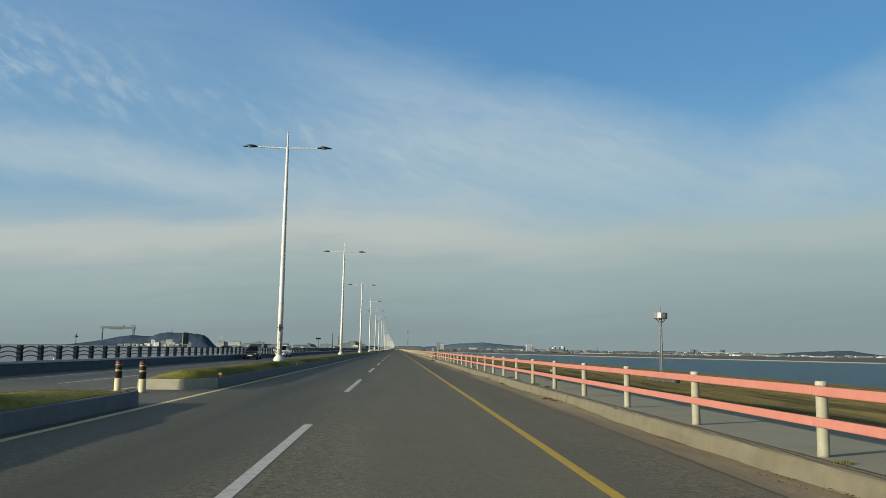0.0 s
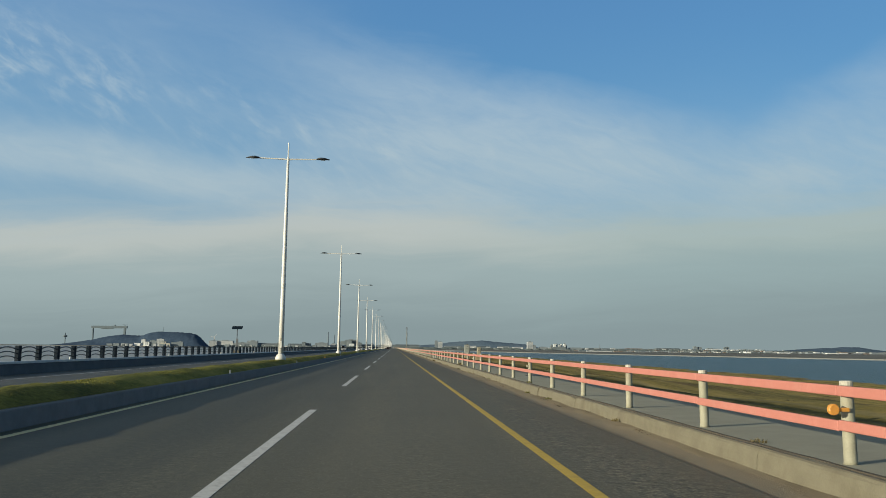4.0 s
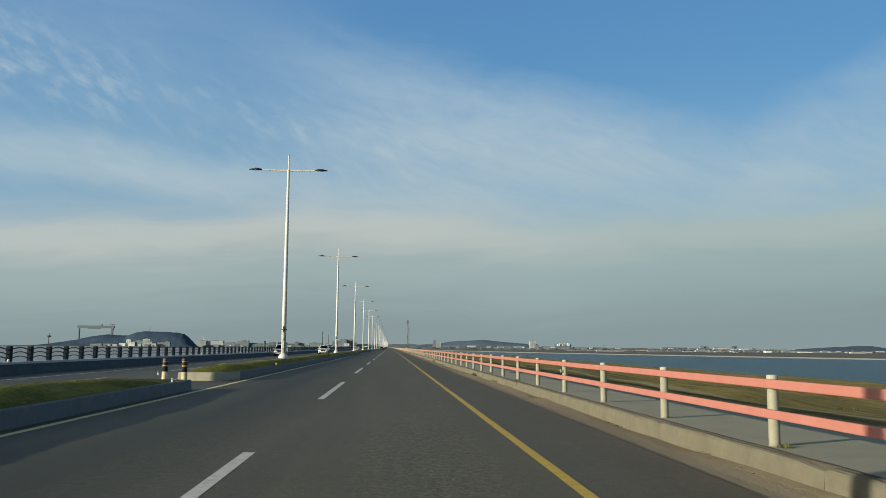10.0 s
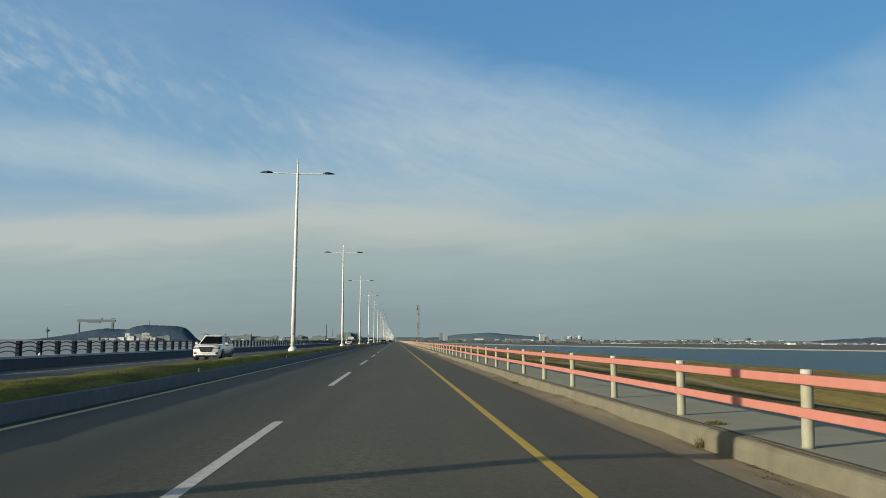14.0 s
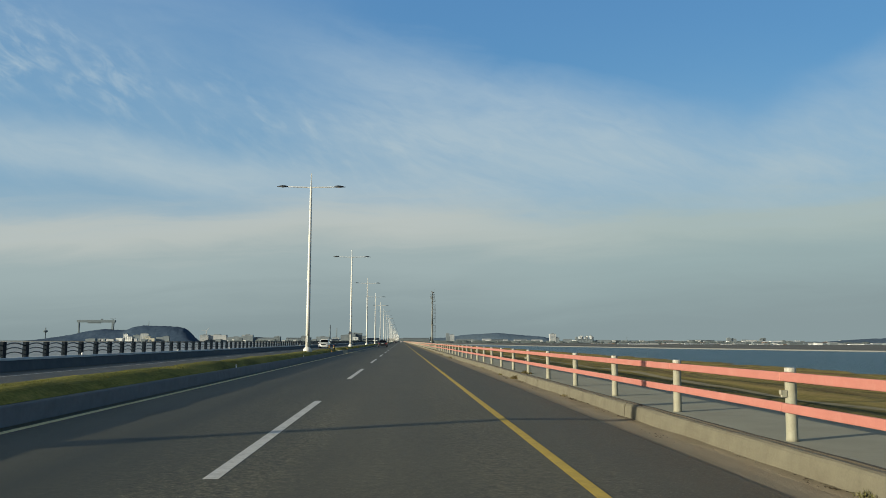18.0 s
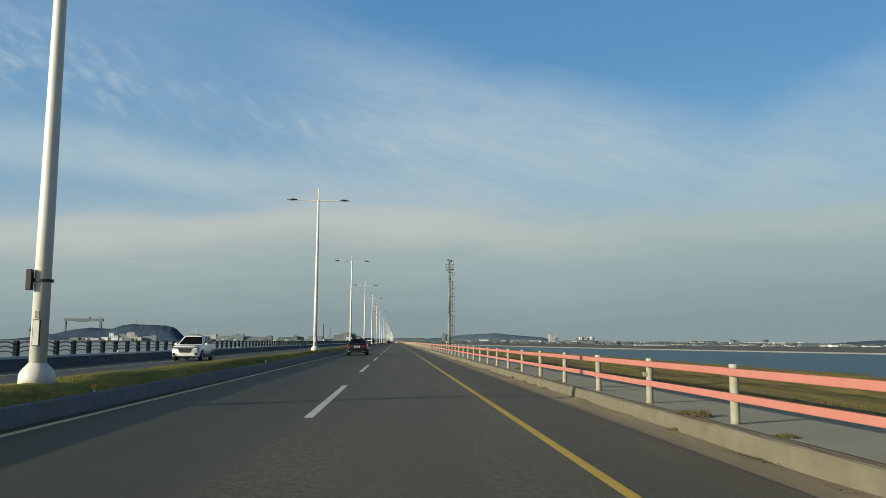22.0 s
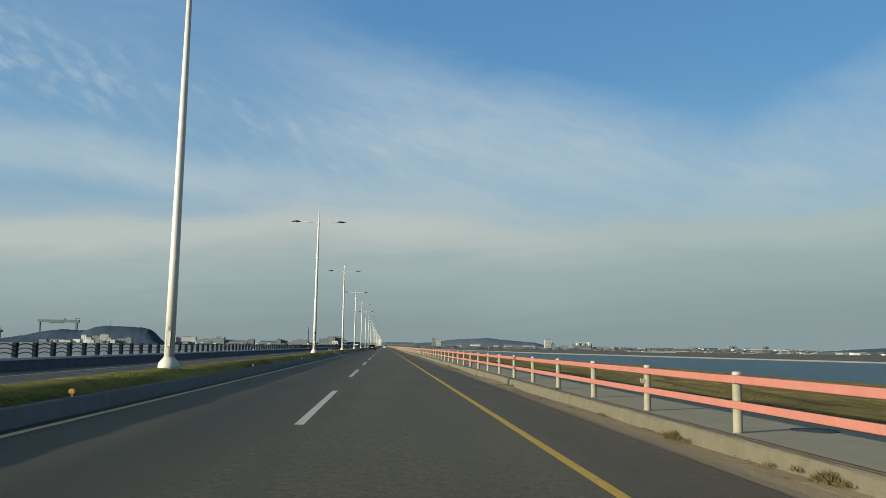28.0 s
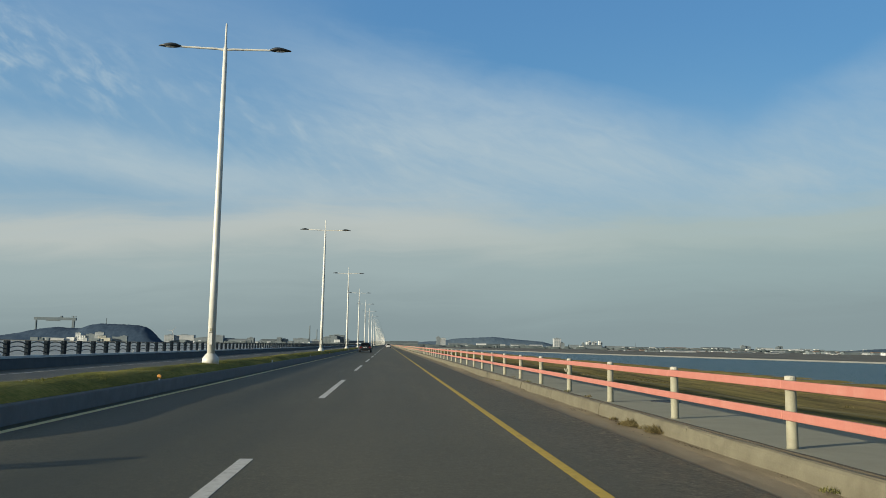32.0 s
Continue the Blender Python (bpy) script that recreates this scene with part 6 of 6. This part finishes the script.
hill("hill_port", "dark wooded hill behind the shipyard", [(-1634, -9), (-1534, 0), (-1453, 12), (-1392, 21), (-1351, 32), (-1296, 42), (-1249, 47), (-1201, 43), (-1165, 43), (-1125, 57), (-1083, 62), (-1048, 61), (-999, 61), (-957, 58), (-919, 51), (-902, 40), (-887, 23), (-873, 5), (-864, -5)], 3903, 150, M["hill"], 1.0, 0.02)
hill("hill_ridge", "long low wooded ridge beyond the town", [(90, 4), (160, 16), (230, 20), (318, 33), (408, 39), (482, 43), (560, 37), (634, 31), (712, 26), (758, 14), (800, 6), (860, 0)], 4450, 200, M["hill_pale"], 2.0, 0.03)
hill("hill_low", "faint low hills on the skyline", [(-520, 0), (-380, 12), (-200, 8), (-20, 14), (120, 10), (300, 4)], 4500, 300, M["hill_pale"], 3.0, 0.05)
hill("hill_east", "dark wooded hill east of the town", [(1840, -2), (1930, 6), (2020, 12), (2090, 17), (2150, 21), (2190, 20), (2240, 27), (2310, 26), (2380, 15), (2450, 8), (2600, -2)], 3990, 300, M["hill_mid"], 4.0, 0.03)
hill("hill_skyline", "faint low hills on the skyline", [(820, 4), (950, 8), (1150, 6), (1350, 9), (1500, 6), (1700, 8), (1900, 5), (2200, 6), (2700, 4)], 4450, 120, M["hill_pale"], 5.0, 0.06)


def building(x, y, w, d, h, mat, label, roof=None, z=-4.0):
    b = empty("building", pose(x, y, z), label, "building", "town on the horizon")
    bm = bmesh.new()
    box(bm, -w / 2, w / 2, -d / 2, d / 2, 0, h - z)
    part("wall", bm, M[mat], b)
    bm = bmesh.new()
    box(bm, -w / 2 - 0.4, w / 2 + 0.4, -d / 2 - 0.4, d / 2 + 0.4, h - z, h - z + 0.9)
    if roof:
        box(bm, -w * 0.2, w * 0.15, -d * 0.2, d * 0.2, h - z + 0.9, h - z + roof)
    part("roof", bm, M["bld_grey"], b)
    fl = max(1, int((h - z - 2) / 5))
    bm = bmesh.new()
    for i in range(fl):
        for s in steps(-w / 2 + 2, w / 2 - 2, 6.0)[:-1]:
            box(bm, s + 0.6, s + 4.6, -d / 2 - 0.12, -d / 2 + 0.1, 4.0 + 5 * i, 6.8 + 5 * i)
    if w < 70 and h > 8:
        tagged(part("glazing", bm, M["bld_glass"], b), kind="stuff")
    else:
        bm.free()
    return b


def shed(x, y, w, d, h, mat, roof_mat, label, z=-4.0):
    """A long low hall with a shallow ridged roof."""
    b = empty("building", pose(x, y, z), label, "building", "town on the horizon")
    bm = bmesh.new()
    box(bm, -w / 2, w / 2, -d / 2, d / 2, 0, (h - z) * 0.72)
    part("wall", bm, M[mat], b)
    bm = bmesh.new()
    e, r = (h - z) * 0.70, h - z
    skin(bm, [[bm.verts.new((s * (w / 2 + 1), yy, zz)) for yy, zz in ((-d / 2 - 1, e), (0, r), (d / 2 + 1, e), (0, e - 0.6))] for s in (-1, 1)])
    part("roof", bm, M[roof_mat], b)
    return b


LABELS = {"bld_white": "pale building on the far shore", "bld_bright": "white building on the far shore", "bld_cream": "cream building on the far shore", "bld_grey": "grey building on the far shore", "bld_dark": "dark industrial building on the far shore", "roof_brown": "brown building on the far shore"}
M["bld_bright"] = far_mat("white_building_plaster", (0.54, 0.56, 0.56), (0.66, 0.67, 0.66), 0.06)
M["bld_cream"] = far_mat("cream_building_plaster", (0.40, 0.385, 0.32), (0.48, 0.46, 0.38), 0.06)
M["bld_glass"] = far_mat("grey_window_glass", (0.15, 0.18, 0.20), (0.22, 0.25, 0.27), 0.1)
M["roof_brown"] = far_mat("brown_roof_sheet", (0.17, 0.13, 0.11), (0.22, 0.17, 0.14), 0.06)
rc = random.Random(31)
# x, y, width, depth, height, wall finish: below the hill by the port
PORT = [
    (-1120, 3700, 26, 14, 8, "bld_bright"), (-1096, 3705, 17, 14, 24, "bld_bright"), (-1078, 3700, 18, 14, 14, "bld_bright"), (-1053, 3705, 29, 14, 19, "bld_grey"), (-1021, 3700, 31, 14, 26, "bld_white"),
    (-1008, 3688, 26, 10, 15, "bld_cream"), (-994, 3680, 36, 10, 8, "bld_cream"), (-1190, 3700, 63, 14, 5, "bld_white"), (-1239, 3700, 24, 14, 4, "bld_grey"), (-962, 3700, 26, 14, 12, "bld_grey"), (-936, 3700, 24, 14, 15, "bld_grey"), (-1149, 3690, 22, 12, 4, "bld_white"),
    (-1293, 4100, 31, 14, 19, "bld_white"), (-1335, 4100, 22, 14, 14, "bld_grey"),
]
# the docks and works beyond the sea wall
WORKS = [
    (-957, 4100, 44, 30, 18, "bld_white"), (-882, 4100, 38, 30, 28, "bld_white"), (-826, 4110, 80, 30, 29, "bld_white"), (-776, 4100, 14, 30, 16, "bld_grey"), (-742, 4100, 54, 30, 19, "bld_grey"), (-690, 4100, 46, 30, 30, "bld_white"), (-690, 4080, 50, 4, 26, "bld_grey"),
    (-557, 4100, 26, 30, 22, "bld_dark"), (-442, 4100, 18, 30, 25, "bld_dark"), (-425, 4120, 30, 30, 18, "bld_grey"), (-355, 4100, 60, 30, 22, "bld_grey"), (-246, 4100, 56, 30, 31, "bld_dark"), (-209, 4110, 62, 30, 42, "bld_dark"), (-219, 4090, 24, 30, 38, "bld_grey"), (-205, 4060, 24, 16, 20, "bld_bright"),
    (-168, 4100, 20, 20, 25, "bld_dark"), (-300, 4150, 30, 20, 18, "bld_white"),
]
# towers beyond the water
EAST = [
    (222, 4300, 16, 16, 39, "bld_grey"), (243, 4300, 22, 16, 33, "bld_white"), (573, 3462, 24, 20, 31, "bld_white"), (590, 3462, 14, 20, 16, "bld_grey"), (630, 3462, 32, 16, 10, "bld_grey"), (654, 3452, 14, 12, 7, "bld_bright"),
    (673, 3502, 8, 12, 18, "bld_grey"), (682, 3482, 7, 12, 22, "bld_bright"), (694, 3497, 7, 12, 24, "bld_bright"), (703, 3482, 8, 12, 20, "bld_white"), (714, 3497, 7, 12, 23, "bld_bright"), (725, 3482, 8, 12, 25, "bld_bright"), (734, 3497, 7, 12, 19, "bld_white"), (692, 3452, 63, 14, 11, "bld_dark"), (767, 3462, 54, 14, 8, "bld_grey"),
    (1619, 4340, 21, 16, 25, "bld_grey"), (1644, 4345, 25, 16, 21, "bld_grey"), (1783, 4340, 15, 12, 22, "bld_dark"), (1798, 4345, 19, 12, 25, "bld_dark"), (1732, 4340, 52, 16, 14, "bld_white"), (1701, 4345, 32, 16, 16, "bld_grey"), (1865, 4340, 23, 14, 11, "bld_bright"), (1896, 4345, 17, 14, 14, "bld_grey"), (1927, 4340, 32, 14, 11, "bld_white"),
    (1966, 4340, 21, 14, 12, "bld_bright"), (1997, 4345, 15, 14, 10, "bld_grey"), (2112, 4200, 15, 12, 14, "bld_bright"), (2204, 4200, 17, 12, 15, "bld_bright"), (2161, 4200, 13, 12, 11, "bld_grey"), (2378, 4150, 36, 16, 16, "bld_dark"), (2411, 4150, 27, 16, 12, "bld_grey"),
]
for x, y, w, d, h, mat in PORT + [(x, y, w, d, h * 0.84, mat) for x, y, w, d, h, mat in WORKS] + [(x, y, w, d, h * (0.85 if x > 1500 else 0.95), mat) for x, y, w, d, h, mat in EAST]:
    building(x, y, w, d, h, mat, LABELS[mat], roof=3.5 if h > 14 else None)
# long low halls: x, y, width, height, wall, roof
HALLS = [(-608, 4100, 76, 12, "bld_grey", "bld_grey"), (-483, 4100, 68, 12, "bld_grey", "bld_dark"), (-660, 4130, 60, 14, "bld_white", "bld_grey"), (-130, 4150, 60, 12, "bld_grey", "bld_dark"), (70, 4200, 120, 14, "bld_dark", "bld_dark"), (-20, 4220, 90, 13, "bld_dark", "bld_grey"), (300, 4200, 80, 10, "bld_grey", "bld_grey"), (395, 4150, 40, 11, "bld_bright", "bld_white"),
         (450, 4200, 80, 9, "bld_grey", "bld_dark"), (560, 4200, 60, 11, "bld_white", "bld_grey"), (620, 4100, 50, 8, "bld_bright", "bld_white"), (960, 3950, 80, 6, "bld_grey", "bld_dark"), (1040, 3960, 60, 5, "bld_white", "bld_grey"), (1167, 3960, 80, 6, "bld_grey", "roof_brown"), (1240, 3940, 70, 5, "bld_bright", "bld_white"), (1345, 3990, 120, 9, "bld_dark", "bld_dark"),
         (1330, 3940, 40, 4, "bld_bright", "bld_bright"), (1440, 3960, 70, 6, "bld_grey", "bld_grey"), (1700, 4180, 170, 6, "bld_bright", "bld_bright"), (1770, 4150, 60, 5, "bld_white", "bld_bright"), (2010, 4060, 90, 5, "bld_cream", "bld_bright"), (2190, 4040, 110, 5, "bld_bright", "bld_bright"), (2420, 4000, 120, 7, "bld_bright", "bld_bright"), (1110, 3930, 46, 4, "bld_white", "bld_grey")]
for x, y, w, h, mat, roof in HALLS:
    shed(x, y, w, 26, h + 2.5, mat, roof, "long low hall with a pale roof" if roof in ("bld_bright", "bld_white") else "long low hall with a dark roof")
for i in range(90):
    x = 1560 + 900 * rc.random() if i % 2 else 250 + 1250 * rc.random()
    h = 2 + 6 * rc.random() ** 1.6
    mat = rc.choice(("bld_white", "bld_bright", "bld_grey", "bld_grey", "bld_dark", "bld_white", "roof_brown"))
    building(x, (4260 if x > 1500 else 4020) + 120 * rc.random(), 8 + 24 * rc.random() ** 1.5, 12, h, mat, LABELS[mat])
for i in range(90):
    x = rc.choice((-1100 + 1000 * rc.random(), 260 + 2200 * rc.random()))
    h = 2 + 7 * rc.random() ** 2
    mat = rc.choice(("bld_white", "bld_bright", "bld_grey", "bld_grey", "bld_dark"))
    building(x, (3250 if x < -820 else 3750) + 200 * rc.random() + (300 if x > 1500 else 0), 6 + 18 * rc.random() ** 1.5, 12, h, mat, LABELS[mat])

# low yards and halls between the dyke and the town
for i in range(130):
    d = 2300 + 700 * rc.random()
    w = 8 + 42 * rc.random() ** 2
    slope = 0.20 + 0.46 * rc.random() ** 0.8
    x, h = d * slope, -3.4 + (6.2 if slope > 0.36 else 4.0) * rc.random() ** 1.5
    wall = rc.choice(("bld_white", "bld_bright", "bld_grey", "bld_grey", "roof_brown", "bld_dark"))
    roof = rc.choice(("bld_bright", "bld_white", "bld_grey", "bld_grey", "roof_brown"))
    shed(x, d, w, 14, h, wall, roof, "long low hall with a pale roof" if roof in ("bld_bright", "bld_white") else "long low hall with a dark roof", -5.2)

# shipyard gantry crane
gc = empty("gantry_crane", pose(-1660, 4900, -2) @ Matrix.Diagonal((1.133, 1, 1.21, 1)), "huge blue-grey shipyard gantry crane", "crane")
bm = bmesh.new()
box(bm, -90, 90, -7, 7, 80, 91)
part("beam", bm, M["crane"], gc)
bm = bmesh.new()
box(bm, -83, -79, -6, 6, -3, 81)
part("leg", bm, M["crane"], gc)
bm = bmesh.new()
vs = [bm.verts.new(v) for v in ((72, -6, -3), (80, -6, -3), (84, -6, 81), (74, -6, 81), (72, 6, -3), (80, 6, -3), (84, 6, 81), (74, 6, 81))]
for q in ((0, 1, 2, 3), (7, 6, 5, 4), (0, 4, 5, 1), (1, 5, 6, 2), (2, 6, 7, 3), (3, 7, 4, 0)):
    bm.faces.new([vs[i] for i in q])
part("leg", bm, M["crane"], gc)
bm = bmesh.new()
box(bm, 22, 30, -5, 5, 91, 97)
part("trolley", bm, M["crane"], gc)
bm = bmesh.new()
box(bm, 76, 79, -2, 2, 91, 96.2)
box(bm, 66, 90, -2, 2, 96, 98)
part("service_crane", bm, M["crane"], gc)
bm = bmesh.new()
box(bm, -40, 20, -5, 5, 76, 80.5)
part("lower_trolley", bm, M["crane"], gc)
# lookout tower, aerial, turbine, chimneys
lt = empty("lookout_tower", pose(-1686, 4340, -4), "slender tower with a wide crow's-nest head", "tower")
bm = bmesh.new()
lathe(bm, [(5, 0), (2.4, 12), (2.2, 58), (1.0, 62)], 10)
part("shaft", bm, M["crane"], lt)
bm = bmesh.new()
lathe(bm, [(2.5, 38), (11, 43), (11, 47), (3, 50)], 14)
part("head", bm, M["crane"], lt)
for nm, x, y, z0, h, r, label, cat in (("aerial_mast", -1071, 3903, 58, 26, 1.0, "thin aerial mast on the hilltop", "mast"), ("chimney", -344, 4340, -4, 82, 2.6, "tall slender factory chimney", "chimney"), ("chimney", -312, 4340, -4, 66, 2.2, "tall slender factory chimney", "chimney"), ("aerial_mast", 1000, 3960, -4, 28, 1.0, "thin aerial mast on the plain", "mast")):
    bm = bmesh.new()
    lathe(bm, [(r * 1.5, 0), (r, h * 0.6), (r * 0.8, h)], 10)
    tagged(part(nm, bm, M["crane"], at=pose(x, y, z0)), label, cat)
wt = empty("wind_turbine", pose(-900, 4200, -4), "white three-bladed wind turbine at rest", "wind turbine")
bm = bmesh.new()
lathe(bm, [(2.2, 0), (1.2, 46)], 10)
part("tower", bm, M["bld_white"], wt)
bm = bmesh.new()
box(bm, -1.6, 1.6, -3, 3, 45, 48.5, 0.5)
part("nacelle", bm, M["bld_white"], wt)
for a in (40, 160, 280):
    bm = bmesh.new()
    skin(bm, [[bm.verts.new((x * w, -3.4 + y, z)) for x, y in ((-1, -0.3), (1, -0.3), (1, 0.3), (-1, 0.3))] for z, w in ((0, 0.9), (5, 1.3), (22, 0.4))])
    part("rotor_blade", bm, M["bld_white"], wt, at=pose(0, 0, 46.8, 0, a, 0))

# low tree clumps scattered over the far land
# foliage greyed towards blue: the haze is put into its colour
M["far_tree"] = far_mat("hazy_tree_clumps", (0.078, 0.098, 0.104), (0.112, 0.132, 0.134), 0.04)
rt = random.Random(77)
v, f = [], []
for _ in range(620):
    x = rt.choice((-1, 1, 1, 1)) * 1100 * rt.random() + 1300 * rt.random()
    y = 3420 + 520 * rt.random()
    if x < -700:
        y += 350
    h, w = 0.6 + 5.0 * rt.random() ** 1.8, 4 + 18 * rt.random()
    i = len(v)
    v += [(x + w * math.cos(a) * (0.8 + 0.4 * rt.random()), y + 3 * math.sin(a), z) for z, k in ((-5, 1), (-2 + h * 0.4, 1)) for a in [math.pi * 2 * j / 6 for j in range(6)]]
    v += [(x + w * 0.55 * math.cos(a) * (0.7 + 0.6 * rt.random()), y + 1.5 * math.sin(a), h * (0.8 + 0.3 * rt.random())) for a in [math.pi * 2 * j / 6 for j in range(6)]]
    f += [(i + r * 6 + j, i + r * 6 + (j + 1) % 6, i + r * 6 + 6 + (j + 1) % 6, i + r * 6 + 6 + j) for r in (0, 1) for j in range(6)]
    f.append(tuple(i + 12 + j for j in range(6)))
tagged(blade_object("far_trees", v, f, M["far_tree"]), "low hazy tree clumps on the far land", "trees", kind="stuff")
